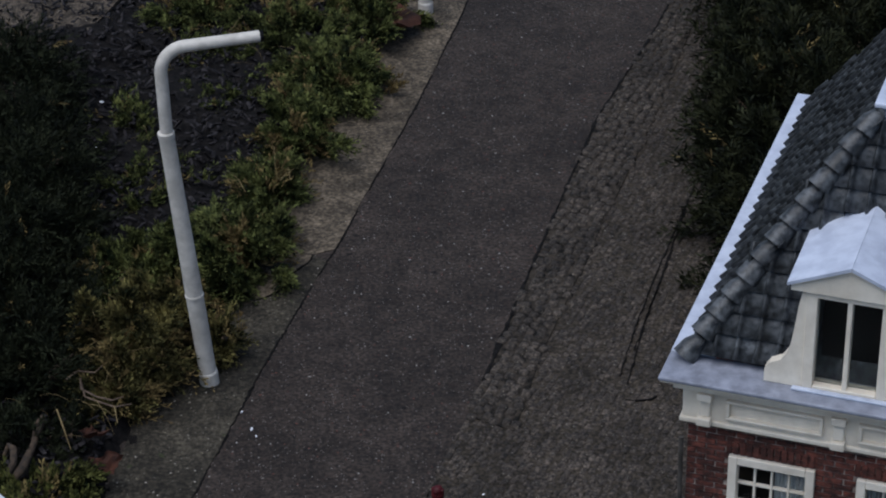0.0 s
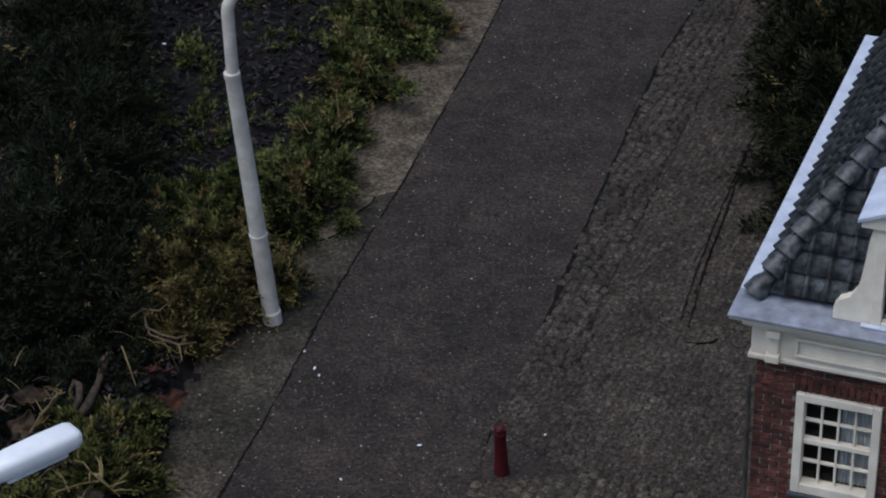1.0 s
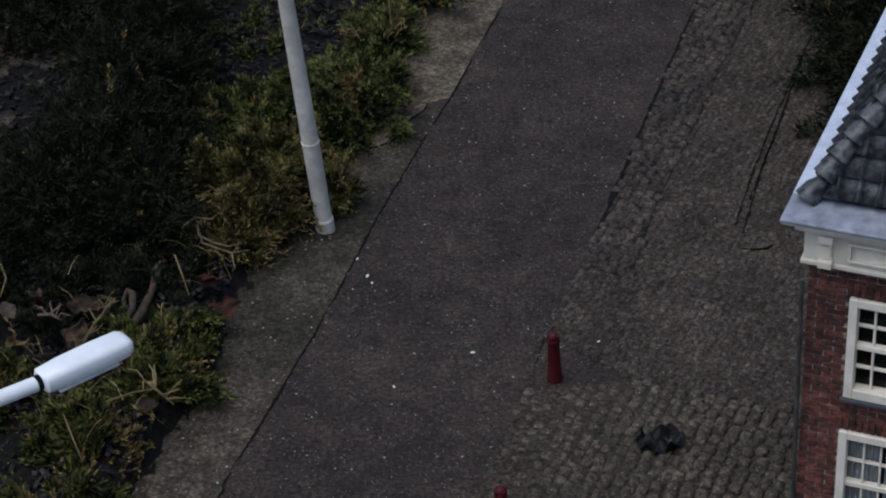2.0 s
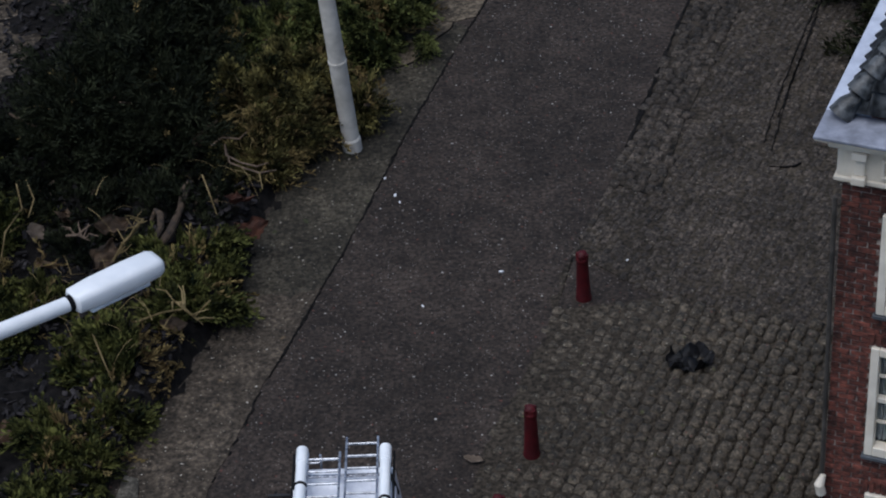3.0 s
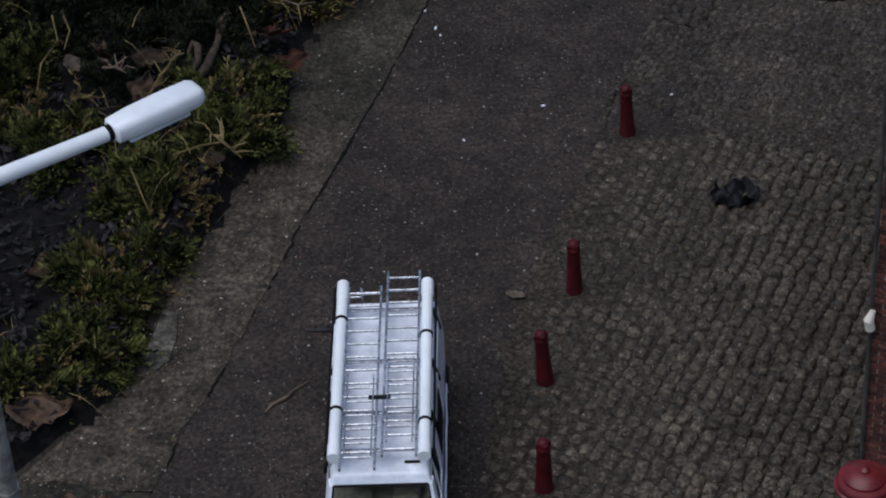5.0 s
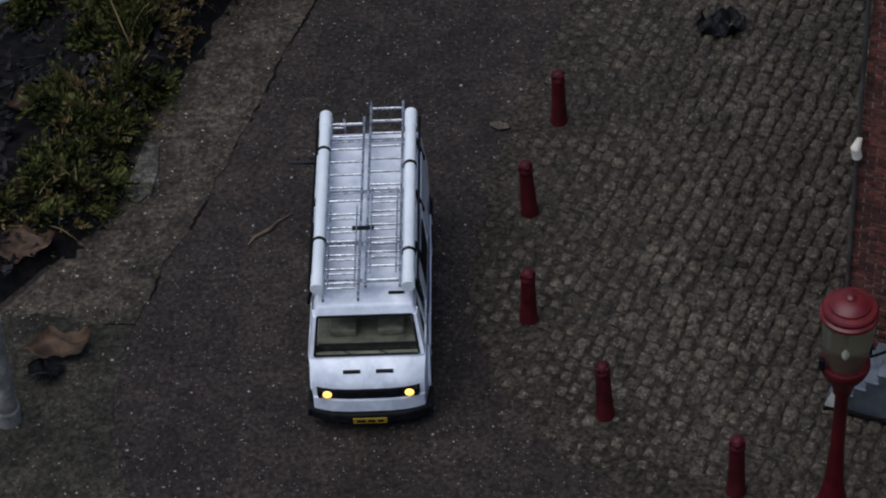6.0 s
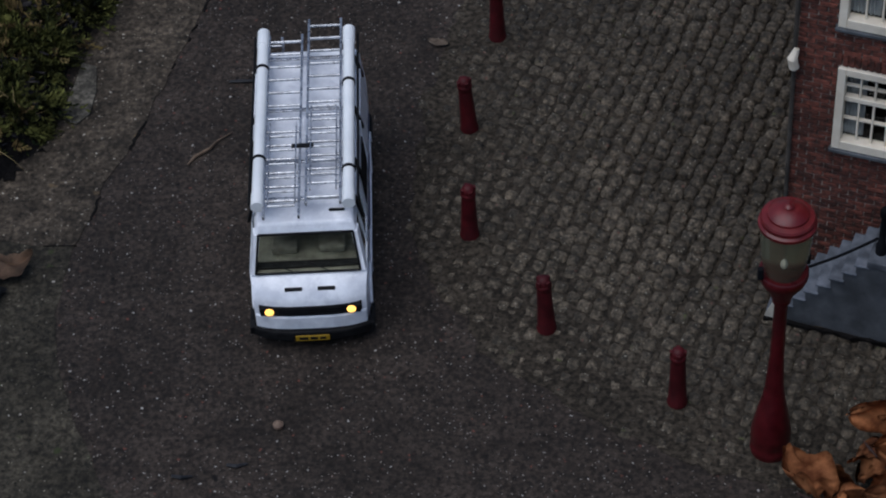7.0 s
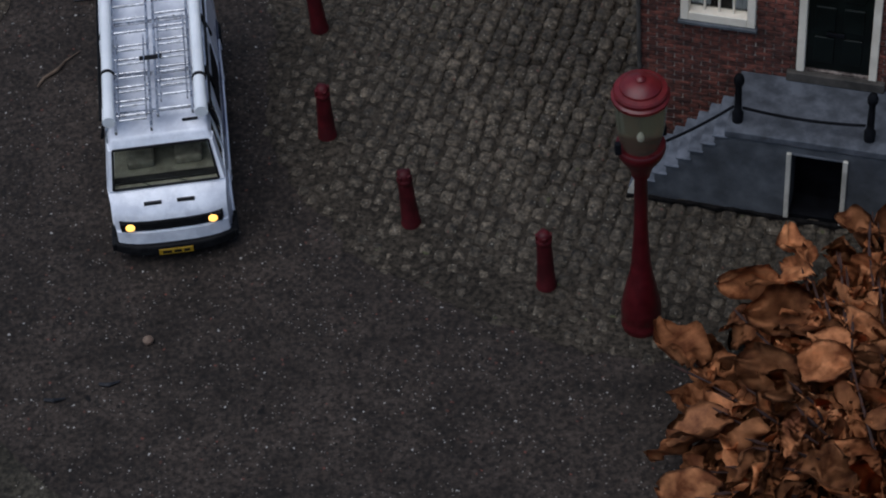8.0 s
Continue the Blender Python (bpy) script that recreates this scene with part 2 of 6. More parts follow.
M_TAN = mat("tan_leaf", (0.17, 0.125, 0.09), (0.26, 0.20, 0.15), 120, 0.8, 0.3, 300, 0.0005)
M_RUSTLEAF = mat("rusty_leaf", (0.035, 0.012, 0.007), (0.105, 0.036, 0.018), 70, 0.75, 0.4, 300, 0.001, randob=0.3)
M_PEEL = mat("peeled_bark", (0.026, 0.0165, 0.0095), (0.080, 0.052, 0.031), 120, 0.9, 0.9, 220, 0.0022, pscale=60, patch=0.5)
M_BOLLARD = mat("dull_red_paint", (0.044, 0.0018, 0.0040), (0.076, 0.0036, 0.0066), 90, 0.62, 0.2, 400, 0.0004, spec=0.3, patch=0.35)
M_LOWGREEN = mat("low_juniper_green", (0.0040, 0.0085, 0.0028), (0.120, 0.122, 0.034), 90, 0.85, 0.0, island=0.28, pscale=42, patch=0.9, spec=0.12)
M_BARK = mat("bark_chip", (0.006, 0.0058, 0.0068), (0.036, 0.032, 0.033), 150, 0.9, 0.4, 400, 0.0006, island=0.5, spec=0.15)
M_BLACKLEAF = mat("wet_black_leaf", (0.006, 0.006, 0.008), (0.02, 0.019, 0.022), 150, 0.6, 0.5, 400, 0.001)
M_WHITEBIT = plain("white_chip", (0.75, 0.75, 0.78), 0.6)
M_DOWNPIPE = mat("weathered_pipe", (0.036, 0.031, 0.026), (0.072, 0.062, 0.053), 100, 0.8)
M_DRYTIP = mat("dry_shoot", (0.09, 0.06, 0.025), (0.20, 0.15, 0.06), 60, 0.9, 0.0, island=0.4, spec=0.12)
M_STONE = mat("pebble_stone", (0.16, 0.1, 0.07), (0.26, 0.18, 0.13), 200, 0.8, 0.3, 500, 0.0005)


# ---- mesh helpers ----
def mesh_of(name, bm, material, smooth=False):
    me = bpy.data.meshes.new(name)
    bm.normal_update()
    bm.to_mesh(me)
    bm.free()
    me.materials.append(material)
    if smooth:
        me.polygons.foreach_set("use_smooth", [True] * len(me.polygons))
        me.set_sharp_from_angle(angle=radians(40))
    return me


def part(name, bm, material, parent, label="", smooth=False):
    ob = new(name, mesh_of(name, bm, material, smooth))
    ob.parent = parent
    return tagged(ob, label)


def solid(name, bm, material, m=None, label="", category="", group="", kind="", smooth=False):
    ob = new(name, mesh_of(name, bm, material, smooth))
    if m is not None:
        ob.matrix_world = m
    return tagged(ob, label, category, group, kind)


def thing(name, m, label, category, group="", kind=""):
    ob = new(name)
    ob.empty_display_size = 0.02
    ob.matrix_world = m
    return tagged(ob, label, category, group, kind)


def box(x0, x1, y0, y1, z0, z1, bev=0.0, bm=None):
    bm = bm or bmesh.new()
    r = bmesh.ops.create_cube(bm, size=1.0)["verts"]
    for v in r:
        v.co = Vector((x0 + (v.co.x + 0.5) * (x1 - x0), y0 + (v.co.y + 0.5) * (y1 - y0), z0 + (v.co.z + 0.5) * (z1 - z0)))
    if bev:
        es = {e for v in r for e in v.link_edges}
        bmesh.ops.bevel(bm, geom=list(es), offset=bev, segments=2, affect="EDGES", profile=0.5)
    return bm


def hexa(pts, bm=None, bev=0.0):
    """Eight corners: bottom ring of four, then top ring of four."""
    bm = bm or bmesh.new()
    v = [bm.verts.new(p) for p in pts]
    fs = [(3, 2, 1, 0), (4, 5, 6, 7), (0, 1, 5, 4), (1, 2, 6, 5), (2, 3, 7, 6), (3, 0, 4, 7)]
    for f in fs:
        bm.faces.new([v[i] for i in f])
    bmesh.ops.recalc_face_normals(bm, faces=bm.faces)
    if bev:
        bmesh.ops.bevel(bm, geom=[e for e in bm.edges if e.verts[0] in v or e.verts[1] in v], offset=bev, segments=2, affect="EDGES", profile=0.5)
    return bm


def rod(p0, p1, r0, r1=None, seg=12, bm=None):
    bm = bm or bmesh.new()
    p0, p1 = Vector(p0), Vector(p1)
    d = p1 - p0
    m = Matrix.Translation((p0 + p1) / 2) @ d.to_track_quat("Z", "Y").to_matrix().to_4x4()
    bmesh.ops.create_cone(bm, cap_ends=True, segments=seg, radius1=r0, radius2=r0 if r1 is None else r1, depth=d.length, matrix=m)
    return bm


def lathe(profile, seg=24, bm=None, at=(0, 0, 0)):
    bm = bm or bmesh.new()
    rings = []
    for r, z in profile:
        rings.append([bm.verts.new((at[0] + r * math.cos(2 * math.pi * k / seg), at[1] + r * math.sin(2 * math.pi * k / seg), at[2] + z)) for k in range(seg)])
    for a, b in zip(rings, rings[1:]):
        for k in range(seg):
            bm.faces.new((a[k], a[(k + 1) % seg], b[(k + 1) % seg], b[k]))
    bm.faces.new(rings[0][::-1])
    bm.faces.new(rings[-1])
    return bm


def tube(pts, radii, seg=12, bm=None):
    """A bent tube through the points."""
    bm = bm or bmesh.new()
    pts = [Vector(p) for p in pts]
    rings = []
    side = None
    for i, p in enumerate(pts):
        d = (pts[min(i + 1, len(pts) - 1)] - pts[max(i - 1, 0)]).normalized()
        if side is None:
            side = d.orthogonal().normalized()
        side = (side - d * side.dot(d)).normalized()
        up = d.cross(side)
        r = radii[i] if isinstance(radii, (list, tuple)) else radii
        rings.append([bm.verts.new(p + (side * math.cos(2 * math.pi * k / seg) + up * math.sin(2 * math.pi * k / seg)) * r) for k in range(seg)])
    for a, b in zip(rings, rings[1:]):
        for k in range(seg):
            bm.faces.new((a[k], a[(k + 1) % seg], b[(k + 1) % seg], b[k]))
    bm.faces.new(rings[0][::-1])
    bm.faces.new(rings[-1])
    bmesh.ops.recalc_face_normals(bm, faces=bm.faces)
    return bm


def prism(poly, z0, z1, bm=None):
    """A flat slab with the outline poly."""
    bm = bm or bmesh.new()
    a = [bm.verts.new((x, y, z0)) for x, y in poly]
    b = [bm.verts.new((x, y, z1)) for x, y in poly]
    bm.faces.new(a[::-1])
    bm.faces.new(b)
    n = len(poly)
    for k in range(n):
        bm.faces.new((a[k], a[(k + 1) % n], b[(k + 1) % n], b[k]))
    bmesh.ops.recalc_face_normals(bm, faces=bm.faces)
    return bm


def extrude_profile(poly_xz, y0, y1, bm=None):
    bm = bm or bmesh.new()
    a = [bm.verts.new((x, y0, z)) for x, z in poly_xz]
    b = [bm.verts.new((x, y1, z)) for x, z in poly_xz]
    bm.faces.new(a)
    bm.faces.new(b[::-1])
    n = len(poly_xz)
    for k in range(n):
        bm.faces.new((a[k], b[k], b[(k + 1) % n], a[(k + 1) % n]))
    bmesh.ops.recalc_face_normals(bm, faces=bm.faces)
    return bm


def extrude_x(poly_yz, x0, x1):
    """A profile in y and z drawn out along x."""
    bm = extrude_profile([(y, z) for y, z in poly_yz], x0, x1)
    for v in bm.verts:
        v.co = Vector((v.co.y, v.co.x, v.co.z))
    bmesh.ops.recalc_face_normals(bm, faces=bm.faces)
    return bm


def inside(poly, x, y):
    c = False
    n = len(poly)
    for i in range(n):
        (x0, y0), (x1, y1) = poly[i], poly[i - 1]
        if (y0 > y) != (y1 > y) and x < (x1 - x0) * (y - y0) / (y1 - y0) + x0:
            c = not c
    return c


def raw(name, verts, faces, material, smooth=False):
    me = bpy.data.meshes.new(name)
    me.from_pydata(verts, [], faces)
    me.polygons.foreach_set("use_smooth", [smooth] * len(faces))
    me.materials.append(material)
    return me


# ---- ground, road, pavements ----
KERB = [(0.3606, 3.2815), (0.2125, 2.7150), (0.1495, 2.4980), (0.0520, 2.1985), (0.0085, 2.0750), (-0.0260, 1.9750), (-0.0485, 1.9005), (-0.0760, 1.8125), (-0.1265, 1.6660),
        (-0.1480, 1.6080), (-0.1620, 1.5520), (-0.1815, 1.4990), (-0.1965, 1.4480), (-0.2105, 1.4080), (-0.2260, 1.3770), (-0.2420, 1.3190), (-0.2515, 1.2500), (-0.2490, 1.2060),
        (-0.2360, 1.1530), (-0.2120, 1.0950), (-0.1670, 1.0254), (-0.0782, 0.9342), (0.1036, 0.7828)]
BED = [(0.2808, 3.2842), (0.1408, 2.7094), (0.0885, 2.5583), (0.0352, 2.4279), (-0.0152, 2.3080), (-0.0608, 2.1489), (-0.0912, 2.0311), (-0.1357, 1.9135), (-0.1611, 1.8032),
       (-0.1875, 1.6928), (-0.2230, 1.5916), (-0.2420, 1.5379), (-0.2610, 1.4723), (-0.2655, 1.4300), (-0.2879, 1.4060), (-0.3049, 1.3823), (-0.3210, 1.3584), (-0.3420, 1.3310), (-0.4255, 1.2952), (-0.8053, 1.2051)]
EDGE = [(0.6602, 3.2785), (0.5630, 2.9785), (0.4280, 2.6280), (0.3440, 2.4380), (0.2510, 2.1600), (0.1594, 1.8800), (0.1194, 1.7760), (0.0815, 1.6500),
        (0.0230, 1.4900), (0.0030, 1.3950), (-0.0030, 1.3100), (0.0130, 1.2350), (0.0530, 1.1760), (0.1050, 1.1240), (0.1626, 1.0860), (0.2430, 1.0454), (0.3630, 0.9895), (0.6, 0.9)]
PLAZA_TOP = [(0.0995, 1.6969), (0.1884, 1.7088), (0.3179, 1.6563), (0.4477, 1.5899)]



def worn(pts, amp, seed):
    """A crumbled edge: the line broken into short uneven steps."""
    r = random.Random(seed)
    out = []
    for (x0, y0), (x1, y1) in zip(pts, pts[1:]):
        n = max(2, int(math.hypot(x1 - x0, y1 - y0) / 0.007))
        for k in range(n):
            q = Vector((x0 + (x1 - x0) * k / n, y0 + (y1 - y0) * k / n, seed))
            out.append((q.x + r.gauss(0, amp * 0.4) + amp * 2.2 * noise.noise(q * 30), q.y + r.gauss(0, amp * 0.4)))
    return out + [pts[-1]]


KERB = worn(KERB[:10], 0.0005, 3)[:-1] + worn(KERB[9:], 0.0017, 4)
solid("ground", prism([(100 * math.cos(k * math.pi / 16), 100 * math.sin(k * math.pi / 16)) for k in range(32)], -0.2, -0.012), M_EARTH,
      label="bare dark earth round the miniature street", category="ground", kind="structure")
solid("road", prism([(-1.0, -1.5), (2.0, -1.5), (2.0, 4.5), (0.2, 4.5), (-0.0999, 3.2981), (-0.4055, 1.6059), (-1.0, 0.6)], -0.01, 0.0), M_ASPHALT,
      label="dark speckled asphalt lane of the model street", category="road", kind="structure")
CRACK = [(0.0251, 2.1759), (0.0203, 2.1590), (-0.0024, 2.1352), (-0.0109, 2.1065), (-0.0329, 2.0919), (-0.0480, 2.0850), (-0.0770, 2.0830)]
SEAM = [(-0.2440, 1.3140), (-0.2560, 1.3165), (-0.2680, 1.3150), (-0.2850, 1.3210), (-0.3130, 1.3300), (-0.3600, 1.3240)]
TONE_EDGE = [(p[0], p[1] + 0.004 * math.sin(40 * p[0])) for p in worn([(-0.1010, 1.7400), (-0.1230, 1.7310), (-0.1450, 1.7380), (-0.1780, 1.7330)], 0.003, 21)]
# pavement stretches: moss plus painted shade below the crack, a lit copy above
solid("pavement", prism(CRACK[::-1] + [p for p in KERB if 1.744 < p[1] < 2.170] + TONE_EDGE + [p for p in BED[::-1] if 1.74 < p[1] < 2.08], -0.008, 0.0007), M_PAVE_MOSS_SHADE,
      label="dark mossy stretch of concrete pavement by the lamp, shade in its colour", category="pavement", kind="structure")
solid("pavement", prism(TONE_EDGE[::-1] + [p for p in KERB if 1.318 < p[1] < 1.736] + SEAM + [p for p in BED[::-1] if 1.31 < p[1] < 1.73], -0.008, 0.0007), M_PAVE,
      label="worn brownish concrete pavement with pale flecks", category="pavement", kind="structure")
solid("pavement", prism(SEAM[::-1] + [p for p in KERB if p[1] < 1.310] + [(0.1, 0.5), (-0.9, 0.5), (-0.9051, 1.1550)] + [p for p in BED[::-1] if p[1] < 1.31], -0.008, 0.0005), M_PAVE_MOSS_SHADE,
      label="mossy stretch of the concrete pavement with shade in its colour", category="pavement", kind="structure")
solid("pavement", prism([p for p in KERB if p[1] > 2.182] + CRACK + [p for p in BED[::-1] if p[1] > 2.09], -0.008, 0.0009), M_PAVE_LIT,
      label="sandy stretch of the concrete pavement, paler for the brighter light", category="pavement", kind="structure")


def joint_or_shade_line(name, pts, width, z, label, seed, jag=0.0006, side=0.0, broken=0.0):
    """A narrow uneven dark strip along a line, for open joints and for painted shade."""
    r = random.Random(seed)
    P = []
    for (x0, y0), (x1, y1) in zip(pts, pts[1:]):
        n = max(2, int(math.hypot(x1 - x0, y1 - y0) / 0.006))
        P += [(x0 + (x1 - x0) * k / n, y0 + (y1 - y0) * k / n) for k in range(n)]
    bm = bmesh.new()
    prev = None
    for i in range(len(P) - 1):
        d = Vector((P[i + 1][0] - P[i][0], P[i + 1][1] - P[i][1], 0)).normalized()
        s = Vector((-d.y, d.x, 0))
        c = Vector((P[i][0], P[i][1], z)) + s * (r.gauss(0, jag) + side * width * 0.5)
        w = width * r.uniform(0.45, 1.3)
        if broken:
            w *= 0.9 + 1.5 * noise.noise(Vector((P[i][0] * 22, P[i][1] * 22, seed)))
            if w < broken * width:
                prev = None
                continue
        cur = [bm.verts.new(c - s * w / 2), bm.verts.new(c + s * w / 2), bm.verts.new(c + s * w / 2 - Vector((0, 0, 0.003))), bm.verts.new(c - s * w / 2 - Vector((0, 0, 0.003)))]
        if prev:
            for k in range(4):
                bm.faces.new((prev[k], prev[(k + 1) % 4], cur[(k + 1) % 4], cur[k]))
        prev = cur
    bmesh.ops.recalc_face_normals(bm, faces=bm.faces)
    # soil black, also where the strip stands for shade
    return solid(name, bm, M_SOIL, None, label, "joint", kind="structure")


# kerb strips: dirty joint and the edge's thin shadow in one dark colour
joint_or_shade_line("kerb_joint", [p for p in KERB if 1.56 < p[1] < 2.78], 0.0016, 0.0008, "dark joint along the pavement edge, drawn with its thin shadow", 1, 0.0004, 1.0, 0.3)
joint_or_shade_line("kerb_joint", [p for p in KERB if 1.27 < p[1] < 1.56], 0.0013, 0.0009, "dark crumbled joint and painted shadow along the curved pavement edge", 14, 0.0009, 0.6, 0.75)
joint_or_shade_line("strip_joint", EDGE[1:5] + [(0.1754, 1.9236)], 0.0034, 0.0034, "dark broken joint along the cobbled strip", 2, 0.0003, -0.3, 0.10)
joint_or_shade_line("pavement_crack", CRACK[:6], 0.0012, 0.0017, "thin dark crack across the pavement", 3, 0.001)
joint_or_shade_line("groove", [(0.4270, 2.2830), (0.3750, 2.1290), (0.3380, 2.0180), (0.3050, 1.9060)], 0.0013, 0.0030, "dark groove in the paving", 4, 0.0003)
joint_or_shade_line("groove", [(0.4150, 2.2490), (0.3640, 2.1140), (0.3290, 2.0140), (0.3000, 1.9200)], 0.0014, 0.0030, "dark groove in the paving", 5, 0.0003)
joint_or_shade_line("groove", [(0.3840, 2.1500), (0.3510, 2.0570), (0.3180, 1.9610)], 0.0012, 0.0030, "dark groove in the paving", 6, 0.0004)
joint_or_shade_line("groove", [(0.2889, 1.8950), (0.3108, 1.8905), (0.3267, 1.8930), (0.3465, 1.9014)], 0.0020, 0.0030, "dark sunken joint across the paving", 8, 0.0014, 0.0, 0.3)
joint_or_shade_line("pavement_crack", [(-0.2654, 1.3163), (-0.2480, 1.3131), (-0.2287, 1.3149)], 0.0008, 0.0011, "thin dark crack across the pavement", 9, 0.001)
solid("pale_slab", prism([(-0.2490, 1.5110), (-0.2380, 1.5060), (-0.2365, 1.4780), (-0.2400, 1.4520), (-0.2500, 1.4410), (-0.2610, 1.4515), (-0.2550, 1.4800)], 0.0, 0.0022), M_SLAB, None, "pale worn concrete slab set in the pavement", "slab", kind="structure")
solid("garden_path", prism([(-0.5249, 1.8566), (-0.4041, 2.0873), (-0.2460, 2.6240), (-0.1602, 2.8504), (-0.3013, 2.9060), (-0.5532, 2.3079)], -0.008, 0.016), M_PAVE,
      label="worn grey concrete path behind the planting", category="path", kind="structure")


def soil_bed():
    """Lumpy dark soil of the planted bed beside the pavement."""
    poly = BED + [(-1.2, 1.2), (-1.2, 3.3)]
    n, y0, y1, x0, x1 = 220, 1.15, 3.3, -1.0, 0.3
    verts, faces, keep = [], [], {}
    for j in range(n + 1):
        for i in range(n + 1):
            x, y = x0 + (x1 - x0) * i / n, y0 + (y1 - y0) * j / n
            z = 0.013 + 0.010 * noise.noise(Vector((x * 14, y * 14, 0))) + 0.006 * noise.noise(Vector((x * 60, y * 60, 3)))
            verts.append((x, y, z))
    A, B = np.array(BED[:-1]), np.array(BED[1:])
    Q = np.array(verts)
    near = np.full(len(Q), 9.0)
    for a, b in zip(A, B):
        k = np.clip(((Q[:, :2] - a) @ (b - a)) / ((b - a) @ (b - a)), 0, 1)[:, None]
        near = np.minimum(near, np.linalg.norm(Q[:, :2] - a - k * (b - a), axis=1))
    near = np.where([inside(poly, q[0], q[1]) for q in Q], near, 0.0)
    wob = np.array([noise.noise(Vector((q[0] * 45, q[1] * 45, 7))) for q in Q])
    Q[:, 2] -= 0.0155 * np.clip(1 - (near + 0.004 * wob) / 0.014, 0, 1)
    verts = Q.tolist()
    for j in range(n):
        for i in range(n):
            cx, cy = x0 + (x1 - x0) * (i + 0.5) / n, y0 + (y1 - y0) * (j + 0.5) / n
            if inside(poly, cx - 0.006, cy):
                a = j * (n + 1) + i
                faces.append((a, a + 1, a + n + 2, a + n + 1))
    ob = new("soil_bed", raw("soil_bed", verts, faces, M_SOIL))
    for p in ob.data.polygons:
        p.use_smooth = True
    return tagged(ob, "black lumpy garden soil of the planted bed", "ground", kind="structure")


soil_bed()

# ---- the house: x along the front, y into the house ----
HOUSE = pose(0.2507, 1.2582, 0, 0, 0, -23.09)
W, D = 0.36, 0.34
house = thing("house", HOUSE, "red brick canal house with cream trim and grey tiled roof", "house")
OPEN = [(0.0262, 0.0787, 0.3334, 0.4074), (0.1038, 0.1563, 0.3334, 0.4074), (0.0252, 0.0785, 0.2200, 0.3065), (0.1038, 0.1570, 0.2200, 0.3065),
        (0.0278, 0.0772, 0.1179, 0.1865), (0.1052, 0.1579, 0.0855, 0.1865)]


def wall_with_openings(w, h, t, holes):
    """A wall slab cut into cells, the cells in a hole left out."""
    xs = sorted({0.0, w} | {v for o in holes for v in o[:2]})
    zs = sorted({-0.01, h} | {v for o in holes for v in o[2:]})
    bm = bmesh.new()
    for a, b in zip(xs, xs[1:]):
        for c, d in zip(zs, zs[1:]):
            mx, mz = (a + b) / 2, (c + d) / 2
            if not any(o[0] < mx < o[1] and o[2] < mz < o[3] for o in holes):
                box(a, b, 0.0008, t, c, d, 0, bm)
    return bm


wall_front = part("front_wall", wall_with_openings(W, 0.43, 0.012, OPEN), M_MORTAR, house, "red brick front wall with pale mortar")
part("side_wall", box(0, 0.012, 0.0125, D, -0.01, 0.43), M_BRICK, house, "red brick side wall")
part("side_wall", box(W - 0.012, W, 0.0125, D, -0.01, 0.43), M_BRICK, house, "red brick side wall")
part("back_wall", box(0.0125, W - 0.0125, D - 0.012, D, -0.01, 0.43), M_BRICK, house, "red brick back wall")
# unseen slabs and wall, coloured near-black for the rooms' lack of light
part("dark_floor_slab", box(0.013, W - 0.013, 0.05, D - 0.013, 0.195, 0.2), M_DARK, house)
part("dark_floor_slab", box(0.013, W - 0.013, 0.05, D - 0.013, 0.315, 0.32), M_DARK, house)
part("dark_room_wall", box(0.013, W - 0.013, 0.05, 0.054, 0.0, 0.43), M_DARK, house)
pipe_down = part("downpipe", rod((0.0012, -0.0026, 0.0), (-0.0032, -0.0026, 0.415), 0.0015, seg=10), M_DOWNPIPE, house, "thin grey-brown downpipe")
part("pipe_shoe", tube([(0.0, -0.0055, 0.182), (-0.0012, -0.0068, 0.190), (0.0006, -0.0045, 0.197)], [0.0034, 0.0034, 0.0018], 10), M_TRIM, pipe_down, "small white pipe collar")


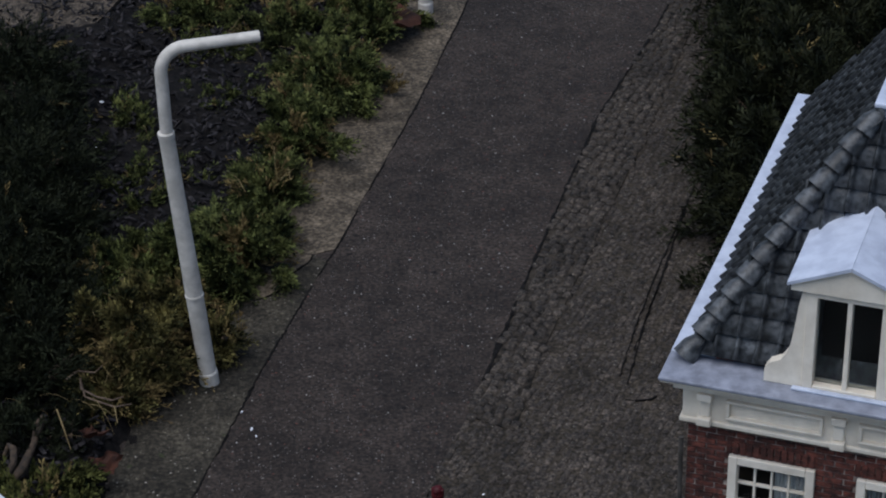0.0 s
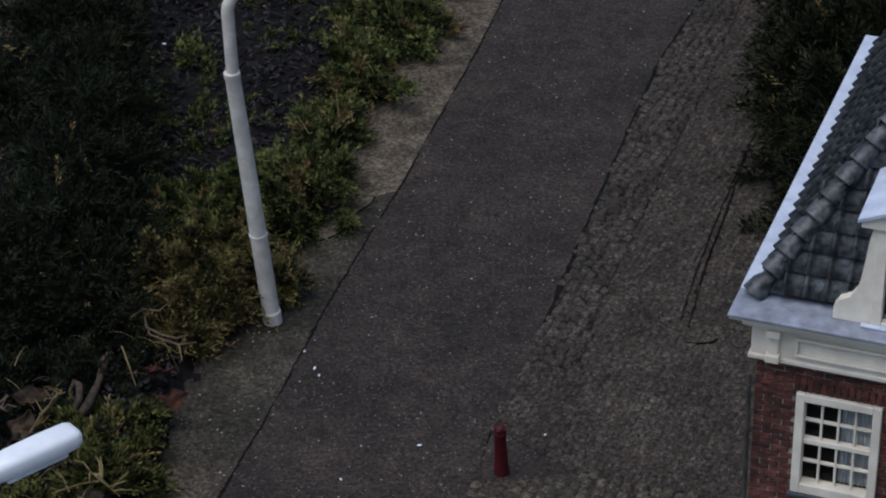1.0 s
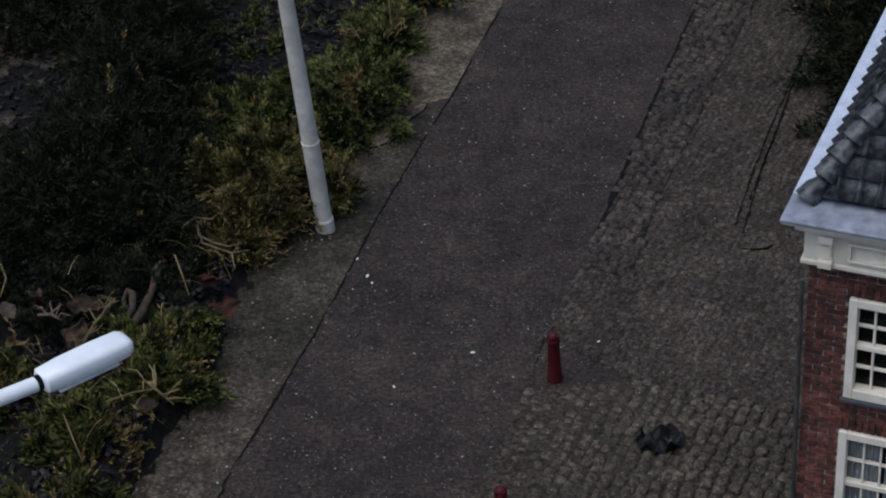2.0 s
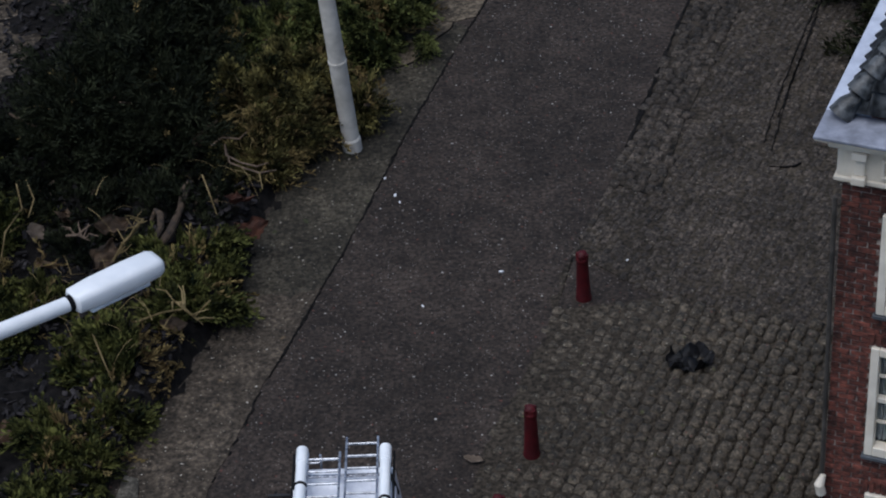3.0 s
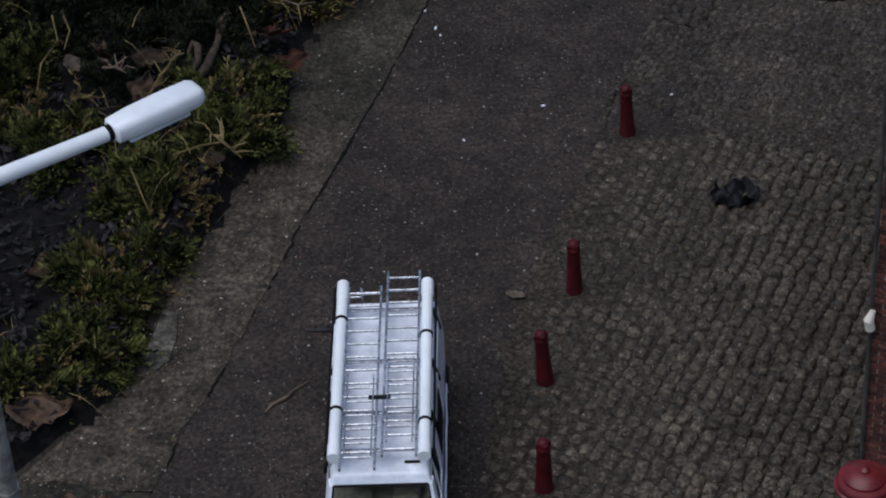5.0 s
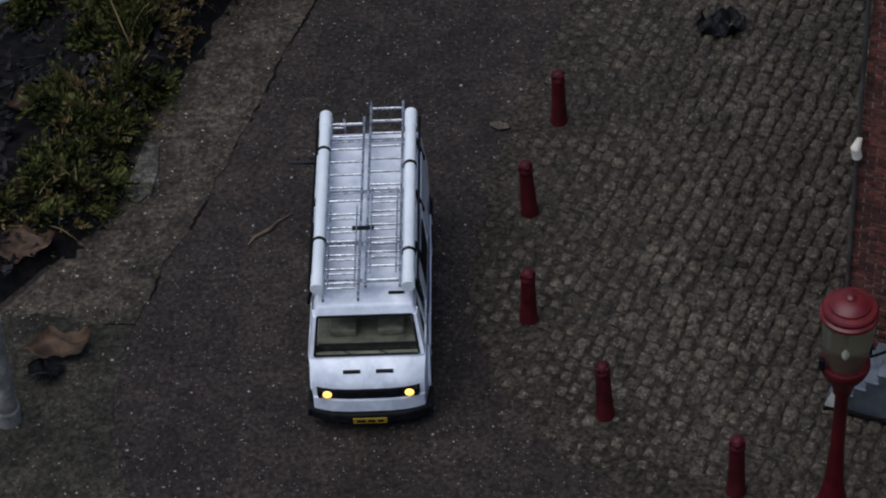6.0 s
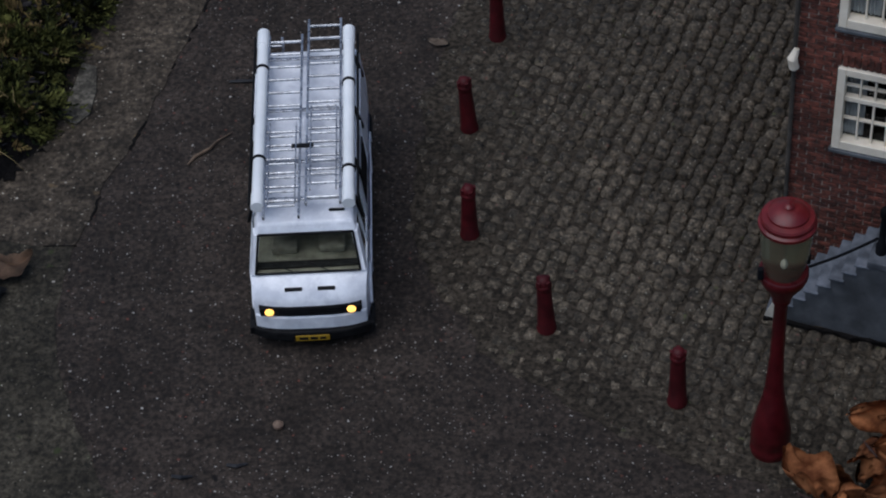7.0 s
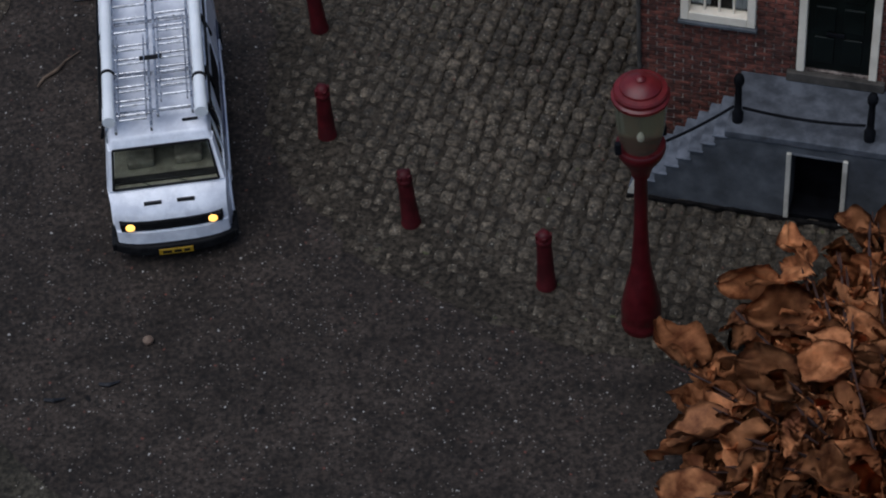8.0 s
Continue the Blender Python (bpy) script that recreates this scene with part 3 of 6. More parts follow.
def sash_window(x0, x1, z0, z1, rail, curtain):
    """Cream frame, sashes with glazing bars, panes and a stone sill."""
    w = part("window", box(x0, x0 + 0.0055, -0.003, 0.006, z0, z1, 0.0006), M_TRIM, house, "cream sash window with small panes")
    part("jamb", box(x1 - 0.0055, x1, -0.003, 0.006, z0, z1, 0.0006), M_TRIM, w)
    part("head", box(x0 + 0.0055, x1 - 0.0055, -0.003, 0.006, z1 - 0.0055, z1, 0.0006), M_TRIM, w)
    part("bottom_rail", box(x0 + 0.0055, x1 - 0.0055, -0.003, 0.006, z0, z0 + 0.007, 0.0006), M_TRIM, w)
    part("sill", box(x0 - 0.0015, x1 + 0.0015, -0.0045, 0.004, z0 - 0.0030, z0 - 0.0002, 0.0006), M_STOOP, w, "grey stone sill")
    a, b, c, d = x0 + 0.0055, x1 - 0.0055, z0 + 0.007, z1 - 0.0055
    zr = c + (d - c) * rail
    part("meeting_rail", box(a, b, 0.0, 0.005, zr - 0.0018, zr + 0.0018, 0.0004), M_TRIM, w)
    for k in (1, 2, 3):
        x = a + (b - a) * k / 4
        part("glazing_bar", box(x - 0.0006, x + 0.0006, 0.0008, 0.004, c, d), M_TRIM, w)
    for z in ((c + zr) / 2, (zr + d) / 2):
        part("glazing_bar", box(a, b, 0.0012, 0.0038, z - 0.0006, z + 0.0006), M_TRIM, w)
    g = part("pane", box(a, b, 0.0046, 0.0052, c, d), M_GLASS, w, "dark window glass")
    g.visible_shadow = False
    if curtain:
        for s0, s1 in ((a, a + (b - a) * curtain[0]), (b - (b - a) * curtain[1], b)):
            if s1 - s0 < 0.002:
                continue
            n = 24
            pts = [(s0 + (s1 - s0) * i / n, 0.0072 + 0.0010 * math.sin(i * 1.9)) for i in range(n + 1)]
            bm = bmesh.new()
            lo = [bm.verts.new((x, y, c)) for x, y in pts]
            hi = [bm.verts.new((x, y, d)) for x, y in pts]
            for i in range(n):
                bm.faces.new((lo[i], lo[i + 1], hi[i + 1], hi[i]))
            bmesh.ops.solidify(bm, geom=bm.faces, thickness=0.0004)
            part("curtain", bm, M_CURTAIN, w, "white gathered net curtain")
    return w


sash_window(*OPEN[0], 0.5, (0.0, 0.48))
sash_window(*OPEN[1], 0.5, (0.35, 0.35))
sash_window(*OPEN[2], 0.5, (0.45, 0.45))
sash_window(*OPEN[3], 0.5, (0.4, 0.4))
sash_window(*OPEN[4], 0.62, (0.33, 0.30))

# panelled door in its frame
dx0, dx1, dz0, dz1 = OPEN[5]
fd = part("door", box(dx0 + 0.0055, dx1 - 0.0055, 0.002, 0.007, dz0 + 0.001, dz1 - 0.004, 0.0005), M_DOOR, house, "closed bottle-green panelled front door")
part("door_frame", box(dx0, dx0 + 0.0052, -0.002, 0.01, dz0, dz1, 0.0005), M_TRIM, fd, "white door frame")
part("door_frame", box(dx1 - 0.0052, dx1, -0.002, 0.01, dz0, dz1, 0.0005), M_TRIM, fd, "white door frame")
part("door_head", box(dx0 + 0.0053, dx1 - 0.0053, -0.002, 0.01, dz1 - 0.004, dz1, 0.0005), M_TRIM, fd, "white door frame")
for px in (dx0 + 0.010, (dx0 + dx1) / 2 + 0.002):
    for pz0, pz1 in ((dz0 + 0.008, dz0 + 0.03), (dz0 + 0.036, dz0 + 0.056), (dz0 + 0.062, dz1 - 0.01)):
        part("panel", box(px, px + 0.0135, 0.0008, 0.003, pz0, pz1, 0.0007), M_DOOR, fd)
part("letter_slot", box(dx0 + 0.018, dx0 + 0.03, 0.0002, 0.0018, dz0 + 0.0315, dz0 + 0.0345, 0.0004), M_IRON_AND_VOID, fd)
part("doorstep", box(dx0 - 0.006, dx1 + 0.006, -0.0045, 0.0, 0.0777, 0.0854, 0.0008), M_DOWNPIPE, house, "worn grey stone doorstep")

# cornice with brackets and sunk panels, and the lead-lined gutter above
cornice = part("cornice", box(-0.003, W + 0.003, -0.004, 0.02, 0.4305, 0.4550, 0.0008), M_TRIM, house, "cream painted cornice board")
part("moulding", box(-0.008, W + 0.008, -0.010, 0.016, 0.4543, 0.4580, 0.001), M_TRIM, cornice)
part("moulding", box(-0.0045, W + 0.0045, -0.0055, 0.01, 0.4285, 0.4318, 0.0008), M_TRIM, cornice)
for bx in (0.0112, 0.0915, 0.171, 0.25, 0.33):
    bk = part("bracket", box(bx - 0.0045, bx + 0.0045, -0.0105, 0.0, 0.4482, 0.4532, 0.0006), M_TRIM, cornice, "small white scrolled bracket")
    part("scroll", box(bx - 0.0035, bx + 0.0035, -0.0075, 0.0, 0.4358, 0.4480, 0.0012), M_TRIM, bk)
    part("drop", box(bx - 0.0043, bx + 0.0043, -0.0100, 0.0, 0.4302, 0.4356, 0.0008), M_TRIM, bk)
for px in (0.024, 0.103, 0.182, 0.261):
    for x0, x1, z0, z1 in ((px, px + 0.058, 0.4475, 0.4495), (px, px + 0.058, 0.4360, 0.4380), (px, px + 0.0022, 0.4381, 0.4474), (px + 0.0558, px + 0.058, 0.4381, 0.4474)):
        part("panel_frame", box(x0, x1, -0.0072, -0.003, z0, z1, 0.0006), M_TRIM, cornice)
part("crown_moulding", extrude_x([(-0.010, 0.4581), (-0.0125, 0.4600), (-0.0170, 0.4620), (-0.0175, 0.4634), (0.010, 0.4634), (0.010, 0.4581)], -0.014, W + 0.014), M_TRIM, house, "cream curved crown moulding")
part("crown_moulding", box(-0.0140, 0.0, 0.0102, D + 0.018, 0.4583, 0.4633, 0.001), M_TRIM, house, "cream curved crown moulding")
part("gutter_front", box(-0.015, W + 0.015, -0.0185, 0.012, 0.4636, 0.4660, 0.0007), M_DARKLEAD, house, "wide pale blue-grey lead gutter")
part("gutter_side", box(-0.0151, 0.012, 0.0121, D + 0.02, 0.4637, 0.4662, 0.0007), M_LEAD, house, "wide pale blue-grey lead gutter")
part("gutter_side", box(W - 0.012, W + 0.015, 0.0121, D + 0.02, 0.4587, 0.4662, 0.001), M_LEAD, house, "wide pale blue-grey lead gutter")
part("gutter_back", box(0.0121, W - 0.0121, D - 0.01, D + 0.0199, 0.4587, 0.4660, 0.001), M_LEAD, house)

# hipped roof: battens under loose tiles
RX0, RY0, RZ0, RISE, RUN = -0.002, 0.009, 0.4675, 1.5, 0.087
X0, X1, Y0, Y1 = RX0, W - RX0, RY0, D - RY0 + 0.01
top = RZ0 + RISE * RUN
part("roof_deck", hexa([(X0 + 0.004, Y0 + 0.004, RZ0 - 0.002), (X1 - 0.004, Y0 + 0.004, RZ0 - 0.002), (X1 - 0.004, Y1 - 0.004, RZ0 - 0.002), (X0 + 0.004, Y1 - 0.004, RZ0 - 0.002),
                        (X0 + RUN + 0.004, Y0 + RUN + 0.004, top - 0.004), (X1 - RUN - 0.004, Y0 + RUN + 0.004, top - 0.004),
                        (X1 - RUN - 0.004, Y1 - RUN - 0.004, top - 0.004), (X0 + RUN + 0.004, Y1 - RUN - 0.004, top - 0.004)]), M_TILE, house)
flat = part("roof_platform", box(X0 + RUN - 0.002, X1 - RUN + 0.002, Y0 + RUN - 0.002, Y1 - RUN + 0.002, top - 0.004, top + 0.006, 0.0015), M_DARKLEAD, house, "flat lead-covered roof top with a moulded edge")
part("platform_sheet", box(X0 + RUN - 0.004, X1 - RUN + 0.004, Y0 + RUN - 0.004, Y1 - RUN + 0.004, top + 0.0062, top + 0.0095, 0.001), M_LEAD, flat, "pale lead sheet")

# dormer
dc = 0.0918
dormer = part("dormer", box(dc - 0.0250, dc - 0.0186, -0.004, 0.006, 0.4663, 0.529, 0.0006), M_TRIM, house, "white dormer window with lead roof and scrolled sides")
part("post", box(dc + 0.0186, dc + 0.0250, -0.004, 0.006, 0.4663, 0.529, 0.0006), M_TRIM, dormer)
part("mullion", box(dc - 0.0014, dc + 0.0014, -0.0035, 0.005, 0.4690, 0.529, 0.0004), M_TRIM, dormer)
part("bottom_rail", box(dc - 0.0185, dc + 0.0185, -0.004, 0.006, 0.4663, 0.4692, 0.0006), M_TRIM, dormer)
part("sill", box(dc - 0.03, dc + 0.03, -0.008, -0.0042, 0.4661, 0.4678, 0.0006), M_LEAD, dormer)
part("head", box(dc - 0.0262, dc + 0.0262, -0.004, 0.006, 0.5288, 0.5335, 0.0006), M_TRIM, dormer)
part("pane", box(dc - 0.0185, dc + 0.0185, 0.0015, 0.0022, 0.4692, 0.5288), M_GLASS, dormer, "dark dormer glass")
# near-black sheet painted as the dormer's unlit inside
part("dark_backing", box(dc - 0.0184, dc + 0.0184, 0.02, 0.022, 0.4692, 0.5288), M_DARK, dormer)
part("cheek", box(dc - 0.0245, dc - 0.0215, 0.0062, 0.09, 0.4663, 0.534), M_LEAD, dormer)
part("cheek", box(dc + 0.0215, dc + 0.0245, 0.0062, 0.09, 0.4663, 0.534), M_LEAD, dormer)
pts = [(dc - 0.034, 0.5335), (dc + 0.034, 0.5335), (dc + 0.034, 0.5375), (dc, 0.552), (dc - 0.034, 0.5375)]
bm = extrude_profile(pts, -0.0065, 0.006)
part("pediment", bm, M_TRIM, dormer, "low triangular cream pediment")
bm = hexa([(dc - 0.036, -0.009, 0.5375), (dc, -0.009, 0.5528), (dc, 0.10, 0.5528), (dc - 0.036, 0.10, 0.5375),
           (dc - 0.036, -0.009, 0.5395), (dc, -0.009, 0.5552), (dc, 0.10, 0.5552), (dc - 0.036, 0.10, 0.5395)])
part("dormer_roof", bm, M_LEAD, dormer, "pale lead dormer roof")
bm = hexa([(dc + 0.036, -0.009, 0.5375), (dc + 0.0002, -0.009, 0.5528), (dc + 0.0002, 0.10, 0.5528), (dc + 0.036, 0.10, 0.5375),
           (dc + 0.036, -0.009, 0.5395), (dc + 0.0002, -0.009, 0.5552), (dc + 0.0002, 0.10, 0.5552), (dc + 0.036, 0.10, 0.5395)])
part("dormer_roof", bm, M_LEAD, dormer, "pale lead dormer roof")
for sgn in (-1, 1):
    prof = [(0.0251, 0.4663), (0.0472, 0.4663), (0.0472, 0.4745), (0.0445, 0.4790), (0.0380, 0.4825), (0.0345, 0.4880), (0.0325, 0.4960), (0.0308, 0.5090), (0.0295, 0.5210),
            (0.0280, 0.5295), (0.0251, 0.5310)]
    part("scroll_side", extrude_profile([(dc + sgn * x, z) for x, z in prof], -0.003, 0.004), M_TRIM, dormer, "white scroll-shaped dormer side")

# ---- stoop with steps, cellar opening, iron posts and chain ----
stoop = thing("stoop", HOUSE, "blue-grey stone stoop with a flight of steps and a cellar hatch", "stoop")
SF, SD, LZ = 0.07, -0.057, 0.0775
cx0, cx1, cz1 = 0.1133, 0.1469, 0.0635
for a, b, z0, z1 in ((SF, cx0, -0.006, LZ - 0.006), (cx1, 0.2, -0.006, LZ - 0.006), (cx0, cx1, cz1, LZ - 0.006), (cx0, cx1, -0.006, 0.001)):
    part("base", box(a, b, SD, -0.0005, z0, z1), M_STOOP, stoop, "smooth blue-grey rendered base")
part("landing", box(SF - 0.001, 0.202, SD - 0.0015, -0.0003, LZ - 0.0058, LZ, 0.0008), M_LANDING, stoop, "pale blue-grey landing slab")
# black sheet and floor block put the cellar's darkness into colour
part("cellar_dark", box(cx0 + 0.0001, cx1 - 0.0001, SD + 0.020, SD + 0.022, 0.001, cz1), M_IRON_AND_VOID, stoop, "black sheet standing in for the unlit cellar inside")
part("cellar_floor", box(cx0 + 0.0001, cx1 - 0.0001, SD + 0.0012, SD + 0.0199, -0.004, 0.0072), M_IRON_AND_VOID, stoop, "cellar floor block coloured black for lack of light")
for a, b, z0, z1 in ((cx0 - 0.0032, cx0, 0.0, cz1 + 0.0015), (cx1, cx1 + 0.0032, 0.0, cz1 + 0.0015)):
    part("cellar_frame", box(a, b, SD - 0.0022, SD + 0.001, z0, z1, 0.0005), M_JAMB, stoop, "weathered cream cellar frame")
part("cellar_lintel", box(cx0 + 0.0001, cx1 - 0.0001, SD - 0.0012, SD + 0.001, cz1, cz1 + 0.0013, 0.0003), M_LANDING, stoop)
NS = 8
for k in range(NS):
    s0 = 0.006 + (SF - 0.006) * k / NS
    z = LZ * (k + 1) / (NS + 1)
    part("step", box(s0, s0 + (SF - 0.006) / NS + 0.0012, SD + 0.001, -0.0200, -0.004, z, 0.0006), M_STOOP, stoop)
    part("tread", box(s0 - 0.0012, s0 + (SF - 0.006) / NS + 0.001, SD - 0.0006, -0.0190, z + 0.0002, z + 0.0018, 0.0005), M_TREAD, stoop, "pale worn tread")
part("step_end", extrude_profile([(0.0040, -0.004), (0.0130, -0.004), (0.0128, 0.0200), (0.0118, 0.0325), (0.0100, 0.0220), (0.0046, 0.0075)], SD - 0.0022, SD - 0.0004), M_JAMB, stoop, "white wedge-shaped end stone")


foot = [HOUSE @ Vector((x, SD - 0.0022, 0)) for x in (0.004, 0.07, 0.14, 0.205)]
# the shadow at the stoop foot, drawn as a thin dark strip
joint_or_shade_line("stoop_joint", [(p.x, p.y) for p in foot], 0.0026, 0.0058, "dark strip for the shadow along the stoop foot", 12, 0.0004)


def iron_post(s):
    p = thing("railing_post", HOUSE @ pose(s, -0.0475, LZ), "short black iron post on the stoop landing", "railing post", "railing posts")
    part("shaft", lathe([(0.0036, 0), (0.0038, 0.007), (0.0026, 0.009), (0.0022, 0.028), (0.0022, 0.031), (0.0034, 0.0335), (0.0036, 0.037), (0.0024, 0.040), (0.0008, 0.041)], 14), M_IRON_AND_VOID, p, smooth=True)
    return p


for s in (0.0755, 0.1612):
    iron_post(s)


def chain(p0, p1, sag):
    pts = []
    for i in range(15):
        t = i / 14
        p = Vector(p0).lerp(Vector(p1), t)
        pts.append(p - Vector((0, 0, sag * 4 * t * (1 - t))))
    return tube(pts, 0.0010, 6)


solid("handrail_chain", chain((0.0725, -0.0475, LZ + 0.012), (0.004, -0.0475, 0.032), 0.004), M_IRON_AND_VOID, HOUSE, "thin black chain along the stoop steps", "chain", "chains")
solid("handrail_chain", chain((0.0785, -0.0475, LZ + 0.012), (0.158, -0.0475, LZ + 0.012), 0.003), M_IRON_AND_VOID, HOUSE, "thin black chain between the railing posts", "chain", "chains")

# ---- street furniture ----
def bollard(x, y, dx, dy):
    """A tapered post with a foot ring and a notched crown; dx, dy: how far the top leans."""
    b = thing("bollard", pose(x, y, 0, -math.degrees(dy / 0.0465), math.degrees(dx / 0.0465), 0), "dark red cast-iron style street bollard with a notched top", "bollard", "bollards along the plaza edge")
    part("post", lathe([(0.0068, -0.004), (0.0069, 0.003), (0.0063, 0.0045), (0.0056, 0.020), (0.0050, 0.038), (0.0050, 0.0405), (0.0054, 0.0412), (0.0054, 0.0435), (0.0049, 0.0442)], 14), M_BOLLARD, b, smooth=True)
    part("cap", lathe([(0.0046, 0.0443), (0.0046, 0.0468), (0.0038, 0.0490), (0.0018, 0.0502)], 14), M_BOLLARD, b, smooth=True)
    for k in range(4):
        part("nub", box(0.0034, 0.0054, -0.0015, 0.0015, 0.0443, 0.0482, 0.0005), M_BOLLARD, b).rotation_euler = (0, 0, k * math.pi / 2 + x * 9)
    return b


for spot in ((0.1235, 1.7130, -0.0012, -0.0016), (0.0693, 1.5142, -0.0003, 0.0), (0.0425, 1.4127, -0.0025, 0.0), (0.0369, 1.3015, 0.0003, -0.0018), (0.0845, 1.2068, -0.0017, 0.0006), (0.1652, 1.1340, -0.0003, 0.0018)):
    bollard(*spot)


def lantern():
    r = thing("street_lantern", pose(0.2199, 1.0897, 0), "dark red old-style street lantern with a glass globe", "street lamp")
    part("base", lathe([(0.0122, 0), (0.0130, 0.004), (0.0128, 0.0065), (0.0122, 0.008), (0.0130, 0.012), (0.0130, 0.019), (0.0112, 0.031), (0.0086, 0.045), (0.0082, 0.047), (0.0076, 0.049), (0.0062, 0.060)], 20), M_RED, r, "bell-shaped dark red foot", True)
    part("shaft", lathe([(0.0062, 0.060), (0.0046, 0.09), (0.0041, 0.136), (0.0058, 0.139), (0.0058, 0.142)], 18), M_RED, r, smooth=True)
    part("cup", lathe([(0.0062, 0.142), (0.0075, 0.147), (0.0135, 0.157), (0.0152, 0.162), (0.0152, 0.165), (0.0145, 0.166)], 24), M_RED, r, "flared dark red cup", True)
    g = part("globe", lathe([(0.0118, 0.166), (0.0132, 0.172), (0.0146, 0.182), (0.0155, 0.194), (0.0158, 0.2030)], 24), M_CLEAR, r, "greenish frosted lantern glass", True)
    g.visible_shadow = False
    # white bulb shape that paints the bright highlight in the glass
    part("bulb_highlight", lathe([(0.0006, 0.171), (0.0013, 0.172), (0.0017, 0.1745), (0.0014, 0.177), (0.0005, 0.179)], 14), M_WHITEBIT, r, "small white bulb shape for the bright highlight in the globe", True)
    cap = part("cap", lathe([(0.0160, 0.2030), (0.0173, 0.2040), (0.0175, 0.2062), (0.0160, 0.2072), (0.0158, 0.2090), (0.0164, 0.2099), (0.0156, 0.2113), (0.0125, 0.2119), (0.0123, 0.2135), (0.0100, 0.2156), (0.0060, 0.2172), (0.003, 0.2178)], 28), M_REDCAP, r, "faded red stepped cap", True)
    part("finial", lathe([(0.0028, 0.2176), (0.0032, 0.2186), (0.002, 0.2198), (0.0005, 0.2202)], 12), M_REDCAP, cap, smooth=True)
    for a in (200, 20):
        x, y = 0.0158 * math.cos(radians(a)), 0.0158 * math.sin(radians(a))
        part("clip", box(x - 0.0018, x + 0.0018, y - 0.0018, y + 0.0018, 0.165, 0.1735, 0.0005), M_IRON_AND_VOID, r)


lantern()


def street_lamp(base, lean, arm, height, head, label):
    """Tapered pole in two sections, a bent arm; with or without its long lamp head."""
    L = thing("street_lamp", pose(*base, 0), label, "street lamp", "tall street lamps")
    top = Vector((lean[0], lean[1], height))
    paint = M_GRIMY if head else M_POLE

    def at(z):
        k = min(z / 0.27, 1.0)
        return Vector((lean[0] * k, lean[1] * k, z))
    pole = part("pole", tube([at(-0.004), at(0.09), at(0.2665)], [0.0080, 0.0080, 0.0068], 18), paint, L, "pale grey tapered pole", True)
    part("foot_ring", tube([at(-0.003), at(0.0130), at(0.0145)], [0.0090, 0.0090, 0.0082], 18), paint, pole)
    part("door_band", tube([at(0.098), at(0.1005)], [0.0086, 0.0086], 18), paint, pole)
    part("collar", tube([at(0.2660), at(0.2705), at(0.2710)], [0.0074, 0.0074, 0.0058], 18), paint, pole)
    a = Vector(arm)
    d = a.normalized()
    rb = 0.022
    pts = [at(0.26), at(height - rb)]
    for k in range(1, 8):
        q = k / 8 * math.pi / 2
        pts.append(at(height - rb) + Vector((0, 0, rb * math.sin(q))) + d * rb * (1 - math.cos(q)))
    pts += [top + d * rb, top + a * 0.6, top + a]
    rad = [0.0056] * (len(pts) - 3) + [0.0055, 0.0052, 0.005]
    part("arm", tube(pts, rad, 16), M_HEAD if head else M_POLE, L, "white bent lamp arm", True)
    end = top + a
    if not head:
        part("socket", tube([end - d * 0.0005, end + d * 0.003], [0.0044, 0.0044], 14), M_IRON_AND_VOID, L, "dark open arm end", True)
        return L
    d = (Matrix.Rotation(radians(5), 3, "Z") @ d).normalized()
    m = Matrix.Translation(end) @ d.to_track_quat("X", "Z").to_matrix().to_4x4()
    part("gasket", tube([end - d * 0.0005, end + d * 0.0034], [0.0053, 0.0053], 14), M_IRON_AND_VOID, L, "dark rubber joint", True)
    bm = bmesh.new()
    rings = []
    for x, w, zt, zb in ((0.0030, 0.0070, 0.0055, -0.005), (0.0045, 0.0092, 0.0068, -0.0066), (0.02, 0.0102, 0.0078, -0.0075), (0.045, 0.0104, 0.0078, -0.0075),
                         (0.0625, 0.0100, 0.0072, -0.0068), (0.0665, 0.0086, 0.0056, -0.005), (0.068, 0.0060, 0.0034, -0.003)):
        ring = []
        for k in range(20):
            t = 2 * math.pi * k / 20
            c, s = math.cos(t), math.sin(t)
            e = 0.62
            yy = w * math.copysign(abs(c) ** e, c)
            zz = (zt if s > 0 else -zb) * math.copysign(abs(s) ** e, s)
            ring.append(bm.verts.new(m @ Vector((x, yy, zz))))
        rings.append(ring)
    for p, q in zip(rings, rings[1:]):
        for k in range(20):
            bm.faces.new((p[k], p[(k + 1) % 20], q[(k + 1) % 20], q[k]))
    bm.faces.new(rings[0][::-1]), bm.faces.new(rings[-1])
    bmesh.ops.recalc_face_normals(bm, faces=bm.faces)
    hd = part("lamp_head", bm, M_HEAD, L, "long white plastic lamp head", True)
    bm = box(0.012, 0.056, -0.0075, 0.0075, -0.0095, -0.0068, 0.001)
    bm.transform(m)
    part("lens", bm, M_CURTAIN, hd, "pale lamp lens")
    return L


street_lamp((-0.0738, 1.9570), (-0.0205, -0.0135), (0.0850, 0.0140, 0.002), 0.350, False, "pale grey street lamp pole with a bare bent arm")
street_lamp((-0.3225, 1.2265), (0.0075, -0.0060), (0.0905, 0.0570, 0.0), 0.347, True, "grimy grey street lamp with a long white lamp head")
street_lamp((0.1708, 2.7242), (0.0, 0.0), (0.077, 0.017, 0.003), 0.350, False, "far pale grey street lamp by the pavement edge")


